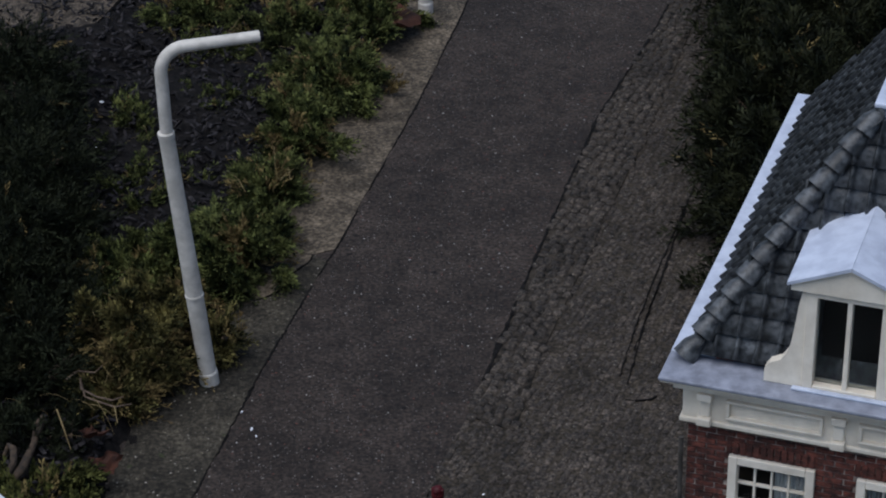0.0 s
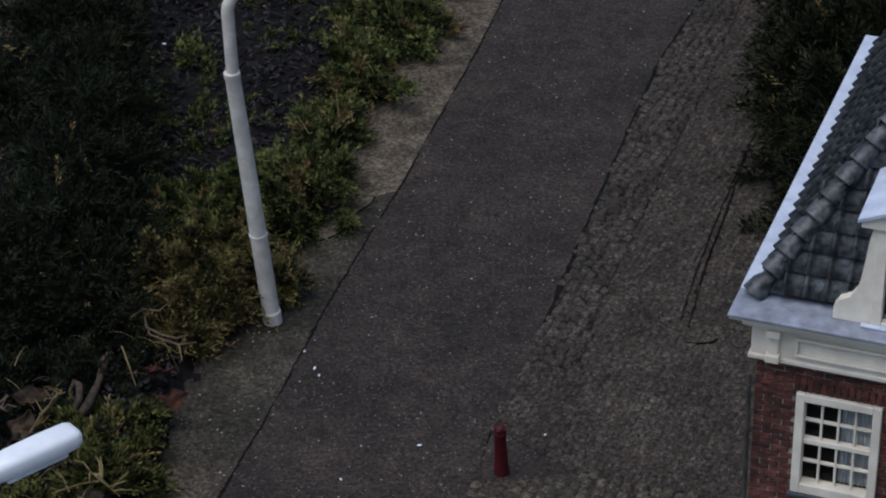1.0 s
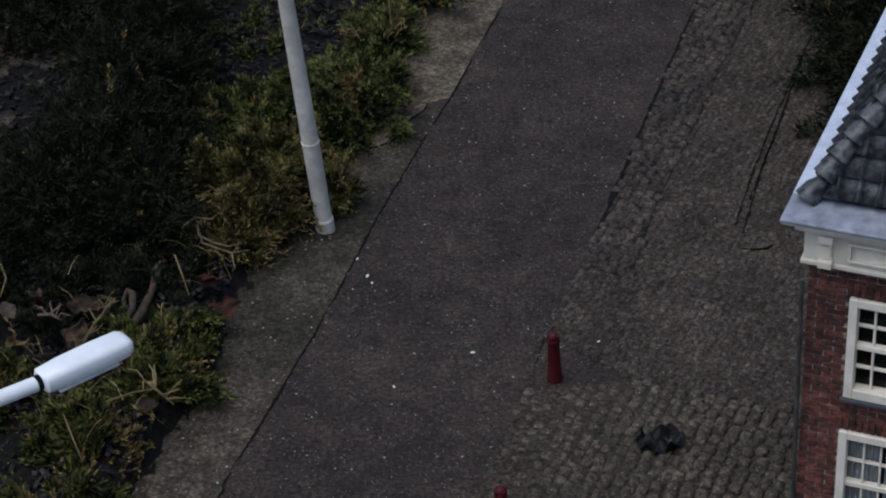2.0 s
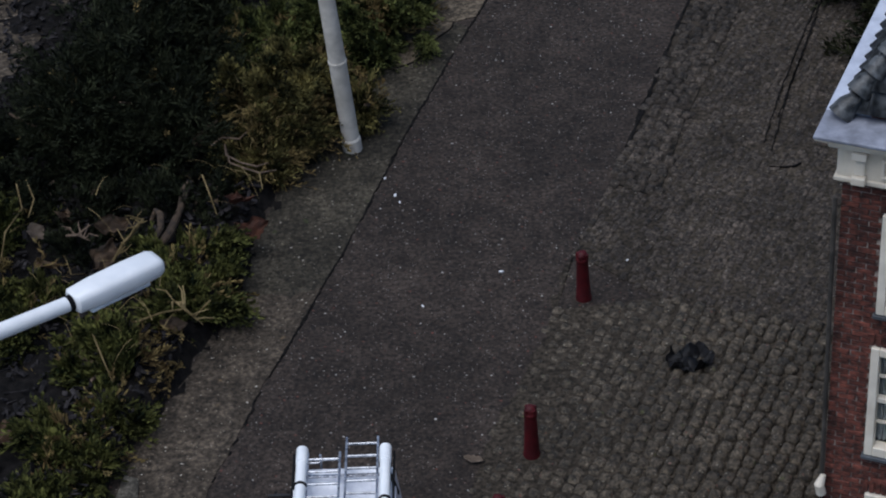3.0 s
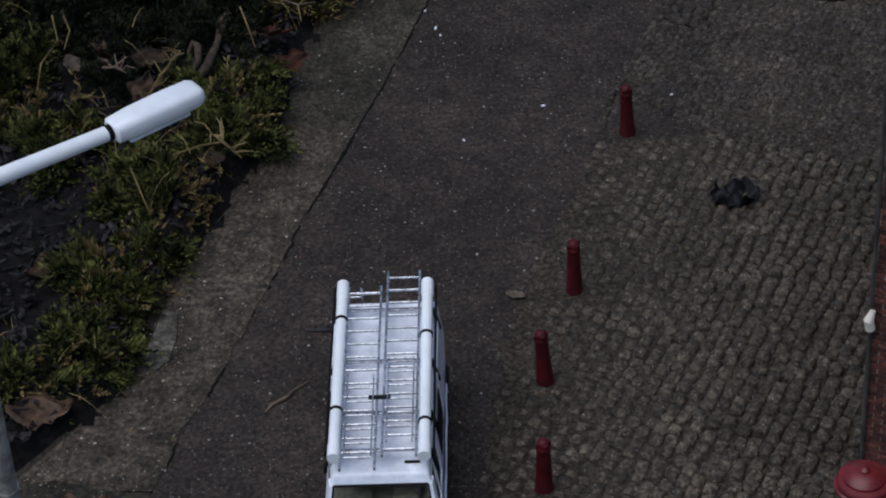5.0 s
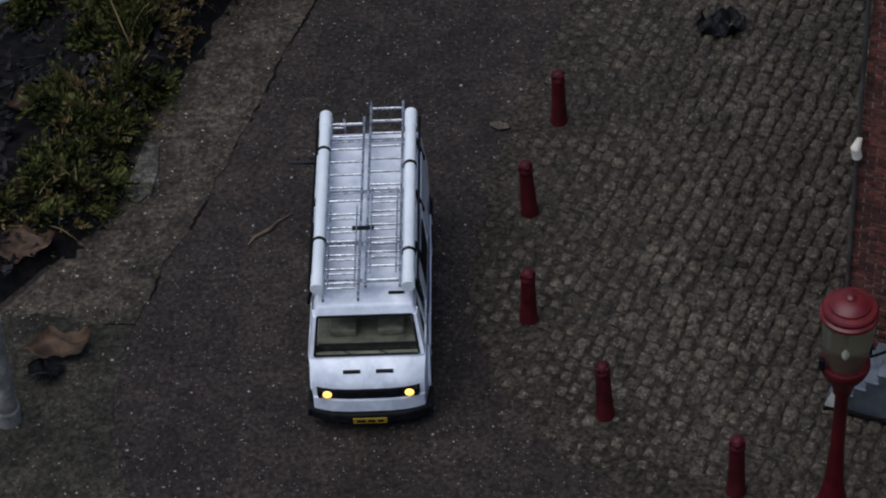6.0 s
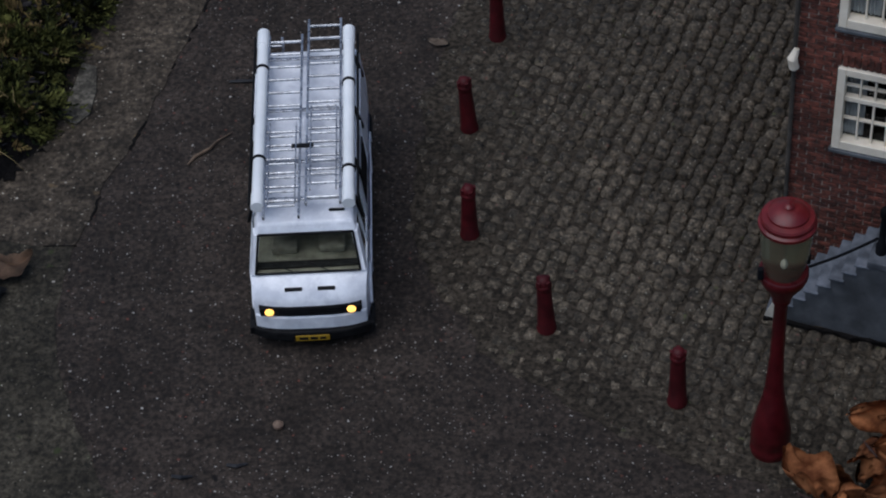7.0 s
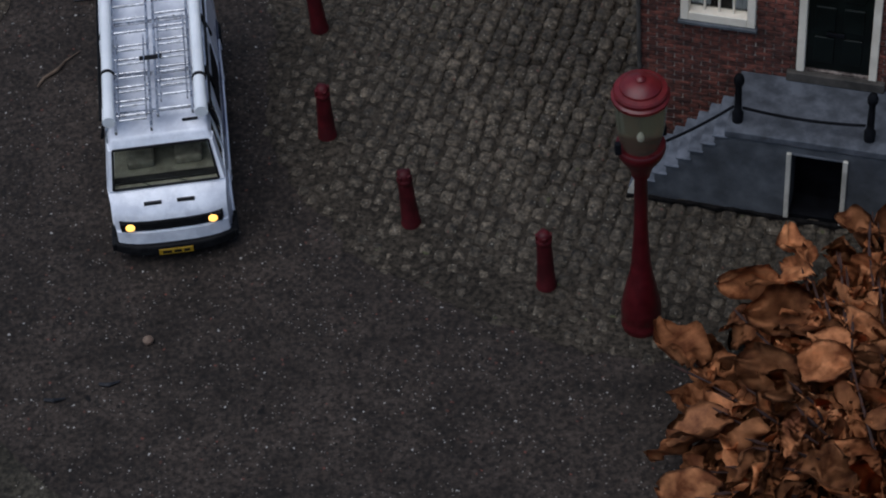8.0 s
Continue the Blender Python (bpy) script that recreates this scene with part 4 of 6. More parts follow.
# ---- delivery van: x forward, y to its left ----
def bow(bm, reach=0.006):
    """Curve a nose part back towards both corners."""
    for y in (-0.036, -0.031, -0.024, -0.014, 0.0, 0.014, 0.024, 0.031, 0.036):
        bmesh.ops.bisect_plane(bm, geom=bm.verts[:] + bm.edges[:] + bm.faces[:], plane_co=(0, y, 0), plane_no=(0, 1, 0))
    for v in bm.verts:
        k = min(1.0, max(0.0, (v.co.x - 0.094) / 0.016))
        v.co.x -= reach * k * (abs(v.co.y) / 0.0395) ** 3.5
    return bm


def make_van():
    van = thing("van", pose(-0.0700, 1.3245, 0, 0, 0, -91.0) @ pose(0, -0.0015, 0), "white delivery van with roof rack, ladders and lit headlights", "van")
    HW = 0.0395

    def arch(cx, r, n=9):
        return [(cx + r * math.cos(math.pi * k / n), 0.0125 + r * math.sin(math.pi * k / n)) for k in range(n + 1)]
    prof = [(-0.086, 0.016), (-0.0875, 0.05), (-0.0875, 0.0535), (0.101, 0.0535), (0.1045, 0.0528), (0.110, 0.0502), (0.1145, 0.0465), (0.1175, 0.0425), (0.1192, 0.0385), (0.1197, 0.026), (0.1195, 0.0125)]
    prof += arch(0.080, 0.0155) + arch(-0.052, 0.0155) + [(-0.084, 0.0125)]
    bm = extrude_profile(prof, -HW, HW)
    # draw the nose in a little
    for v in bm.verts:
        if v.co.x > 0.1:
            v.co.y *= 1 - 0.05 * ((v.co.x - 0.1) / 0.02) ** 1.5
    bmesh.ops.bevel(bm, geom=[e for e in bm.edges if abs(e.verts[0].co.y - e.verts[1].co.y) < 1e-5 and e.verts[0].co.z > 0.04 and e.verts[1].co.z > 0.04
                              and e.verts[0].co.x > 0.1 and e.verts[1].co.x > 0.1], offset=0.0035, segments=3, affect="EDGES")
    bow(bm)
    body = part("body", bm, M_WHITE, van, "white painted lower body", True)
    # cargo part of the upper body
    R, T0 = 0.0355, 0.0905
    bm = hexa([(-0.0872, -HW, 0.0536), (0.048, -HW, 0.0536), (0.048, HW, 0.0536), (-0.0872, HW, 0.0536),
               (-0.0845, -R, T0), (0.048, -R, T0), (0.048, R, T0), (-0.0845, R, T0)])
    bmesh.ops.bevel(bm, geom=[e for e in bm.edges if e.verts[0].co.z > 0.08 and e.verts[1].co.z > 0.08 and min(e.verts[0].co.x, e.verts[1].co.x) < 0.04
                              and not (e.verts[0].co.x > 0.04 and e.verts[1].co.x > 0.04)], offset=0.004, segments=3, affect="EDGES")
    part("upper_body", bm, M_WHITE, van, "white painted upper body", True)
    # cab: roof, pillars, glass
    bm = hexa([(0.0481, -R, 0.0840), (0.0925, -0.0345, 0.0795), (0.0925, 0.0345, 0.0795), (0.0481, R, 0.0840),
               (0.0481, -R + 0.003, T0), (0.0885, -0.032, 0.0862), (0.0885, 0.032, 0.0862), (0.0481, R - 0.003, T0)], bev=0.0015)
    part("cab_roof", bm, M_WHITE, van)
    for s in (-1, 1):
        bm = hexa([(0.0975, s * HW, 0.0536), (0.1035, s * 0.0385, 0.0536), (0.1035, s * 0.0345, 0.0536), (0.0975, s * 0.036, 0.0536),
                   (0.0865, s * 0.0352, 0.0815), (0.0925, s * 0.0343, 0.0800), (0.0925, s * 0.0305, 0.0800), (0.0865, s * 0.032, 0.0815)])
        part("windscreen_pillar", bm, M_WHITE, van)
        bm = hexa([(0.0481, s * HW, 0.0536), (0.0525, s * HW, 0.0536), (0.0525, s * 0.036, 0.0536), (0.0481, s * 0.036, 0.0536),
                   (0.0481, s * 0.0358, 0.0848), (0.0525, s * 0.0356, 0.0848), (0.0525, s * 0.032, 0.0848), (0.0481, s * 0.032, 0.0848)])
        part("door_pillar", bm, M_WHITE, van)
        bm = hexa([(0.074, s * HW, 0.0536), (0.0762, s * HW, 0.0536), (0.0762, s * 0.0375, 0.0536), (0.074, s * 0.0375, 0.0536),
                   (0.0735, s * 0.0355, 0.083), (0.0755, s * 0.0355, 0.083), (0.0755, s * 0.0335, 0.083), (0.0735, s * 0.0335, 0.083)])
        part("quarter_bar", bm, M_WHITE, van)
        bm = hexa([(0.0526, s * 0.0388, 0.0538), (0.097, s * 0.0388, 0.0538), (0.097, s * 0.0383, 0.0538), (0.0526, s * 0.0383, 0.0538),
                   (0.0526, s * 0.0352, 0.0832), (0.0875, s * 0.0347, 0.0805), (0.0875, s * 0.0342, 0.0805), (0.0526, s * 0.0347, 0.0832)])
        g = part("side_window", bm, M_GLASS, van, "dark cab side window")
        g.visible_shadow = False
        # cargo window with rubber seal
        bm = hexa([(-0.002, s * 0.0388, 0.0552), (0.041, s * 0.0388, 0.0552), (0.041, s * 0.0383, 0.0552), (-0.002, s * 0.0383, 0.0552),
                   (-0.002, s * 0.0370, 0.0785), (0.041, s * 0.0370, 0.0785), (0.041, s * 0.0363, 0.0785), (-0.002, s * 0.0363, 0.0785)])
        for v in bm.verts:
            v.co.y += s * 0.0009
        part("cargo_window", bm, M_BLACK, van, "dark tinted cargo window", False)
        # raised panel and sliding-door edge strips
        bm = hexa([(-0.070, s * 0.0394, 0.036), (-0.008, s * 0.0394, 0.036), (-0.008, s * 0.0384, 0.036), (-0.070, s * 0.0384, 0.036),
                   (-0.070, s * 0.0402, 0.053), (-0.008, s * 0.0402, 0.053), (-0.008, s * 0.0384, 0.053), (-0.070, s * 0.0384, 0.053)], bev=0.0003)
        part("side_panel", bm, M_WHITE, van)
        bm = hexa([(-0.070, s * 0.0402, 0.0531), (-0.008, s * 0.0402, 0.0531), (-0.008, s * 0.0386, 0.0531), (-0.070, s * 0.0386, 0.0531),
                   (-0.068, s * 0.0372, 0.086), (-0.008, s * 0.0372, 0.086), (-0.008, s * 0.0355, 0.086), (-0.068, s * 0.0355, 0.086)], bev=0.0003)
        part("side_panel", bm, M_WHITE, van)
        part("stripe", box(-0.068, 0.046, s * 0.0403 - 0.0002, s * 0.0403 + 0.0002, 0.0385, 0.0402), M_STRIPE, van, "thin navy stripe")
        part("stripe", box(-0.03, 0.046, s * 0.0403 - 0.0002, s * 0.0403 + 0.0002, 0.0355, 0.0363), M_STRIPE, van, "thin navy stripe")
        # company mark and lettering as plain bars
        for k in range(4):
            part("mark_bar", box(-0.016 + k * 0.0042, -0.0142 + k * 0.0042, s * 0.0404 - 0.0002, s * 0.0404 + 0.0002, 0.041, 0.0475), M_STRIPE, van, "navy company mark")
        part("mark_bar", box(-0.016, -0.0016, s * 0.0405 - 0.0002, s * 0.0405 + 0.0002, 0.0462, 0.0476), M_STRIPE, van, "navy company mark")
        for x0, x1, z in ((-0.066, -0.03, 0.0425), (0.006, 0.038, 0.0325), (-0.064, -0.034, 0.0452)):
            part("lettering_bar", box(x0, x1, s * 0.0404 - 0.0002, s * 0.0404 + 0.0002, z - 0.0006, z + 0.0006), M_STRIPE, van, "small navy lettering line")
        part("door_handle", box(0.0555, 0.060, s * 0.0397 - 0.0004, s * 0.0397 + 0.0004, 0.0485, 0.0497, 0.0002), M_BLACK, van, "black door handle")
        part("sill", box(-0.036, 0.064, s * 0.0395 - 0.001, s * 0.0395 + 0.001, 0.0095, 0.0135, 0.0004), M_WHITE, van, "white lower sill")
        for cx in (0.080, -0.052):
            w = part("wheel", rod((cx, s * 0.0265, 0.0128), (cx, s * 0.0378, 0.0128), 0.0128, seg=24), M_RUBBER, van, "small black wheel")
            part("rim", rod((cx, s * 0.0374, 0.0128), (cx, s * 0.0384, 0.0128), 0.0075, 0.0062, 18), M_WHITE, w, "dull white wheel rim")
            bm = bmesh.new()
            n = 12
            ring = [[bm.verts.new((cx + r * math.cos(math.pi * k / n), s * y, 0.0125 + r * math.sin(math.pi * k / n))) for k in range(n + 1)]
                    for r, y in ((0.0155, 0.0396), (0.0155, 0.0412), (0.0178, 0.0408), (0.0184, 0.0394))]
            for p, q in zip(ring, ring[1:]):
                for k in range(n):
                    bm.faces.new((p[k], p[k + 1], q[k + 1], q[k]))
            bmesh.ops.recalc_face_normals(bm, faces=bm.faces)
            part("wheel_arch", bm, M_WHITE, van, "white flared wheel arch")
    g = part("windscreen", hexa([(0.1008, -0.0350, 0.0538), (0.1030, -0.0350, 0.0538), (0.1030, 0.0350, 0.0538), (0.1008, 0.0350, 0.0538),
                                 (0.0902, -0.0312, 0.0802), (0.0922, -0.0312, 0.0802), (0.0922, 0.0312, 0.0802), (0.0902, 0.0312, 0.0802)]), M_CABGLASS, van, "olive-tinted windscreen")
    g.visible_shadow = False
    for a, b in (((0.1036, -0.035, 0.0545), (0.1036, 0.035, 0.0545)), ((0.0928, -0.0315, 0.0802), (0.0928, 0.0315, 0.0802))):
        part("windscreen_seal", rod(a, b, 0.0008, seg=8), M_BLACK, van, "black rubber seal")
    for sgn in (-1, 1):
        part("windscreen_seal", rod((0.1036, sgn * 0.035, 0.0545), (0.0928, sgn * 0.0315, 0.0802), 0.0008, seg=8), M_BLACK, van, "black rubber seal")
        part("wiper", rod((0.1042, sgn * 0.012 + 0.004, 0.0545), (0.1000, sgn * 0.012 - 0.012, 0.061), 0.0004, seg=6), M_BLACK, van, "thin black wiper")
        part("bonnet_vent", box(0.1118, 0.1138, sgn * 0.011 - 0.0062 + 0.001, sgn * 0.011 + 0.0055 + 0.001, 0.0462, 0.0490, 0.0003), M_DARK, van, "dark bonnet vent")
        seat = part("seat", box(0.068, 0.086, sgn * 0.016 - 0.009, sgn * 0.016 + 0.009, 0.0543, 0.0605, 0.0015), M_SEAT, van, "beige seat")
        part("seat_back", box(0.0655, 0.0695, sgn * 0.014 - 0.0050, sgn * 0.014 + 0.0050, 0.0602, 0.0730, 0.0018), M_SEAT, seat)
    part("cab_floor", box(0.0490, 0.1022, -0.0365, 0.0365, 0.0536, 0.0542), M_CABIN, van, "dark cab floor")
    part("dashboard", box(0.093, 0.0995, -0.034, 0.034, 0.0543, 0.0560, 0.0008), M_BLACK, van, "dark dashboard")
    part("bulkhead", box(0.0482, 0.0488, -0.034, 0.034, 0.0537, 0.083), M_CABIN, van)
    # nose
    part("grille", bow(box(0.1180, 0.1204, -0.0345, 0.0345, 0.0295, 0.0378, 0.0006)), M_BLACK, van, "black grille band")
    for k in range(3):
        part("grille_slat", bow(box(0.1200, 0.1208, -0.021, 0.021, 0.0313 + k * 0.0022, 0.0320 + k * 0.0022)), M_BLACK, van)
    for sgn in (-1, 1):
        hl = part("headlight", box(0.1168, 0.1194, sgn * 0.0285 - 0.0052, sgn * 0.0285 + 0.0052, 0.0302, 0.0373, 0.0006), M_BLACK, van, "square headlight with dark surround")
        part("lit_lens", lathe([(0.0031, 0), (0.0030, 0.0008), (0.0018, 0.0016), (0.0004, 0.0018)], 18), M_LAMP, hl, "glowing amber lens", True).matrix_local = pose(0.1192, sgn * 0.0275, 0.0338, 0, 90, 0)
    part("front_panel", bow(box(0.1185, 0.1208, -0.0375, 0.0375, 0.0172, 0.0286, 0.0008)), M_WHITE, van, "white lower front panel")
    bp = part("front_bumper", bow(box(0.1165, 0.1240, -0.0420, 0.0420, 0.0088, 0.0172, 0.0016), 0.0075), M_BLACK, van, "black wrap-round bumper")
    for sgn in (-1, 1):
        part("bumper_end", box(0.098, 0.1170, sgn * 0.0411 - 0.0012, sgn * 0.0411 + 0.0012, 0.0105, 0.0170, 0.0008), M_BLACK, bp)
        part("rear_bumper_end", box(-0.088, -0.071, sgn * 0.0405 - 0.001, sgn * 0.0405 + 0.001, 0.0125, 0.0190, 0.0006), M_BLACK, van, "black bumper corner")
        part("rear_lamp", box(-0.0885, -0.0872, sgn * 0.034 - 0.0025, sgn * 0.034 + 0.0025, 0.024, 0.036, 0.0003), M_REDCAP, van, "red rear lamp")
    plate = part("number_plate", box(0.1238, 0.1246, -0.0115, 0.0115, 0.0098, 0.0146, 0.0002), M_PLATE, van, "yellow plate")
    for k, (a, b) in enumerate(((-0.009, -0.003), (-0.0015, 0.0035), (0.005, 0.009))):
        part("plate_bar", box(0.1245, 0.1248, a, b, 0.0111, 0.0133), M_BLACK, plate, "dark bar")
    part("rear_bumper", box(-0.0915, -0.0855, -0.0405, 0.0405, 0.0115, 0.0195, 0.001), M_BLACK, van, "black rear bumper")
    rl = part("rear_ladder_rail", rod((-0.0895, -0.030, 0.02), (-0.0875, -0.029, 0.098), 0.0010, seg=8), M_ALU, van, "thin rear ladder")
    part("rear_ladder_rail", rod((-0.0895, -0.018, 0.02), (-0.0875, -0.0175, 0.098), 0.0010, seg=8), M_ALU, van, "thin rear ladder")
    for k in range(7):
        z = 0.026 + k * 0.0105
        part("rung", rod((-0.0893, -0.030, z), (-0.0893, -0.018, z), 0.0008, seg=8), M_ALU, rl)
    # roof rack
    RZ = 0.1010
    for x in (-0.066, -0.012, 0.040, 0.076):
        bar = part("rack_bar", box(x - 0.0012, x + 0.0012, -0.0335, 0.0335, 0.0955, 0.0972, 0.0003), M_ALU, van, "aluminium cross bar")
        for sgn in (-1, 1):
            part("rack_foot", hexa([(x - 0.002, sgn * 0.0392, 0.078), (x + 0.002, sgn * 0.0392, 0.078), (x + 0.002, sgn * 0.0372, 0.078), (x - 0.002, sgn * 0.0372, 0.078),
                                    (x - 0.0015, sgn * 0.0345, 0.0965), (x + 0.0015, sgn * 0.0345, 0.0965), (x + 0.0015, sgn * 0.0325, 0.0965), (x - 0.0015, sgn * 0.0325, 0.0965)]), M_BLACK, bar, "black rack foot")
    for sgn in (-1, 1):
        part("rack_rail", rod((-0.088, sgn * 0.0362, 0.0985), (0.082, sgn * 0.0362, 0.0985), 0.0009, seg=8), M_BLACK, van, "thin black side rail")
        pp = part("pipe", rod((-0.0875, sgn * 0.0302, RZ + 0.0008), (0.0865, sgn * 0.0302, RZ + 0.0008), 0.0040, seg=20), M_PIPE, van, "long white roof pipe", True)
        for x0, x1 in ((-0.0892, -0.074), (0.0765, 0.0885)):
            part("end_sleeve", rod((x0, sgn * 0.0302, RZ + 0.0008), (x1, sgn * 0.0302, RZ + 0.0008), 0.0044, seg=20), M_PIPE, pp, "white end sleeve")
        for x in ((-0.0495, 0.043) if sgn < 0 else (-0.032, 0.0555)):
            part("strap", rod((x - 0.0011, sgn * 0.0302, RZ + 0.0008), (x + 0.0011, sgn * 0.0302, RZ + 0.0008), 0.0047, seg=20), M_BLACK, pp, "black strap")
    for ya, yb, x0, x1, sec in ((-0.0260, -0.0028, -0.086, 0.098, 0.0066), (0.0018, 0.0245, -0.1020, 0.086, -0.0066)):
        lad = part("ladder_rail", box(x0, x1, ya - 0.0008, ya + 0.0008, 0.0990, 0.1022, 0.0002), M_ALU, van, "aluminium ladder")
        part("ladder_rail", box(x0, x1, yb - 0.0008, yb + 0.0008, 0.0990, 0.1022, 0.0002), M_ALU, van, "aluminium ladder")
        part("ladder_rail", box(x0 + 0.094, x1 - 0.012, ya + 0.0022, ya + 0.0031, 0.1010, 0.1036, 0.0002), M_ALU, van, "aluminium ladder section")
        part("ladder_rail", box(x0 + 0.094, x1 - 0.012, yb - 0.0031, yb - 0.0022, 0.1010, 0.1036, 0.0002), M_ALU, van, "aluminium ladder section")
        n = int((x1 - x0 - 0.012) / 0.0135)
        for k in range(n + 1):
            x = x0 + 0.006 + k * 0.0135
            part("rung", rod((x, ya, 0.1003), (x, yb, 0.1003), 0.0010, seg=8), M_ALU, lad)
            if 0.10 < x - x0 < x1 - x0 - 0.012:
                part("rung", rod((x + sec, ya + 0.0026, 0.1023), (x + sec, yb - 0.0026, 0.1023), 0.0008, seg=8), M_ALU, lad)
    part("rack_clamp", box(0.0295, 0.0330, -0.0085, 0.0065, 0.1020, 0.1034, 0.0004), M_BLACK, van, "black ladder clamp")
    part("roof_light", box(0.0785, 0.0805, 0.016, 0.0265, 0.0876, 0.0888, 0.0004), M_BLACK, van, "dark roof strip")
    return van


make_van()


# ---- planting ----
rng = np.random.default_rng(7)


def foliage(name, domes, shoots, needles, length, needle, width, material, label, category, droop=0.2, spread=0.5, thick=0.55, tuft=9):
    """Feathery shoots over lumpy domes (x, y, rx, ry, h), each with short needles; one mesh."""
    V, F = [], []
    area = np.array([d[2] * d[3] + 0.4 * d[4] * (d[2] + d[3]) for d in domes])
    cnt = (shoots * area / area.sum()).astype(int)
    base = 0
    for (cx, cy, rx, ry, h), n in zip(domes, cnt):
        m = max(12, int(n / tuft))
        u = rng.random(m)
        phi = rng.random(m) * 2 * np.pi
        zc = u ** 0.8
        rad = np.sqrt(1 - zc ** 2)
        f = thick + (1.12 - thick) * rng.random(m)
        nx, ny, nz = rad * np.cos(phi), rad * np.sin(phi), zc
        lump = np.array([noise.noise(Vector((cx * 9 + p * 3.0, cy * 9 + q * 3.0, o * 3.0))) for p, q, o in zip(nx, ny, nz)])
        f = f * (1 + 0.5 * lump)
        C0 = np.stack([cx + rx * nx * f, cy + ry * ny * f, 0.002 + h * nz * f], 1)
        D0 = np.stack([nx, ny, nz * 0.7 + 0.3], 1) + rng.normal(0, 0.45, (m, 3))
        D0 /= np.linalg.norm(D0, axis=1)[:, None]
        pick = rng.integers(0, m, n)
        along = rng.random(n)[:, None]
        P = C0[pick] + D0[pick] * (along - 0.4) * length * 1.1 + rng.normal(0, length * 0.12, (n, 3))
        Dn = D0[pick] + rng.normal(0, spread, (n, 3))
        Dn /= np.linalg.norm(Dn, axis=1)[:, None]
        Ln = length * (0.6 + 0.8 * rng.random(n))
        for k in range(needles):
            t = (k + 0.5) / needles
            A = P + Dn * (Ln * t)[:, None]
            A[:, 2] -= droop * Ln * t * t
            side = np.cross(Dn, rng.normal(0, 1, (n, 3)))
            side /= np.linalg.norm(side, axis=1)[:, None] + 1e-9
            nd = Dn * 0.85 + side * 0.5
            nd /= np.linalg.norm(nd, axis=1)[:, None]
            nl = needle * (0.7 + 0.6 * rng.random(n)) * (1.1 - 0.5 * t)
            wv = np.cross(nd, rng.normal(0, 1, (n, 3)))
            wv /= np.linalg.norm(wv, axis=1)[:, None] + 1e-9
            B = A + nd * (nl * 0.55)[:, None]
            w = width * (0.7 + 0.6 * rng.random(n))
            q = np.stack([A, B + wv * w[:, None], A + nd * nl[:, None], B - wv * w[:, None]], 1)
            V.append(q.reshape(-1, 3))
            ids = base + np.arange(n * 4).reshape(n, 4)
            F.append(ids)
            base += n * 4
    V, F = np.concatenate(V), np.concatenate(F)
    V[:, 2] = np.maximum(V[:, 2], 0.0005)
    return raw(name, V.tolist(), F.tolist(), material)


def shrub(name, domes, shoots, needles, length, needle, width, material, label, category, trunk=0.004, **kw):
    c = np.mean(np.array(domes)[:, :2], 0)
    s = thing(name, pose(c[0], c[1], 0), label, category)
    me = foliage("crown", domes, shoots, needles, length, needle, width, material, label, category, **kw)
    me.transform(Matrix.Translation((-c[0], -c[1], 0)))
    ob = new("crown", me)
    ob.parent = s
    me = foliage("dry_growth", domes, int(shoots * (0.14 if material == M_GOLD else 0.07 if material == M_JUNIPER else 0.05 if material == M_LOWGREEN else 0.006)), needles, length * 1.1, needle, width, M_DRYTIP, label, category, **kw)
    me.transform(Matrix.Translation((-c[0], -c[1], 0)))
    tips = new("dry_growth", me)
    tips.parent = s
    tagged(tips, "straw-brown dry shoots", kind="stuff")
    for cx, cy, rx, ry, h in domes:
        for k in range(3):
            a = rng.random() * 6.28
            e = Vector((cx - c[0] + rx * 0.75 * math.cos(a), cy - c[1] + ry * 0.75 * math.sin(a), h * 0.7))
            st = Vector((cx - c[0] + rng.normal(0, 0.006), cy - c[1] + rng.normal(0, 0.006), -0.002))
            mid = st.lerp(e, 0.5) + Vector((0, 0, h * 0.12))
            part("stem", tube([st, mid, e], [trunk, trunk * 0.7, trunk * 0.3], 6), M_TWIG, s)
    return s


JN = dict(shoots=6400, needles=14, length=0.020, needle=0.0075, width=0.00080, material=M_JUNIPER, category="shrub", tuft=64, spread=0.34, thick=0.30, droop=0.35)
LOW = dict(material=M_LOWGREEN, needle=0.0080, width=0.00100, length=0.021, tuft=70, spread=0.36)
shrub("juniper_shrub", [(-0.1467, 1.9866, 0.045, 0.055, 0.06), (-0.1540, 1.9472, 0.030, 0.045, 0.05), (-0.1330, 1.9720, 0.030, 0.030, 0.052), (-0.1063, 2.0305, 0.03, 0.04, 0.038), (-0.1300, 1.9500, 0.018, 0.012, 0.050), (-0.0680, 2.0060, 0.016, 0.018, 0.034), (-0.1560, 1.9080, 0.022, 0.014, 0.030), (-0.1500, 1.9235, 0.026, 0.024, 0.038)], label="golden-green juniper shrub beside the lamp pole", **dict(JN, material=M_GOLD))
shrub("juniper_shrub", [(-0.1061, 2.1303, 0.055, 0.045, 0.045), (-0.0457, 2.1585, 0.045, 0.055, 0.04), (-0.1616, 2.1019, 0.035, 0.04, 0.04)], label="bright green juniper shrub at the pavement edge", **JN)
shrub("juniper_shrub", [(-0.0203, 2.2873, 0.03, 0.06, 0.03), (0.0151, 2.4156, 0.04, 0.07, 0.035), (0.0554, 2.5237, 0.05, 0.07, 0.035)], label="low spreading green juniper along the pavement", **JN)
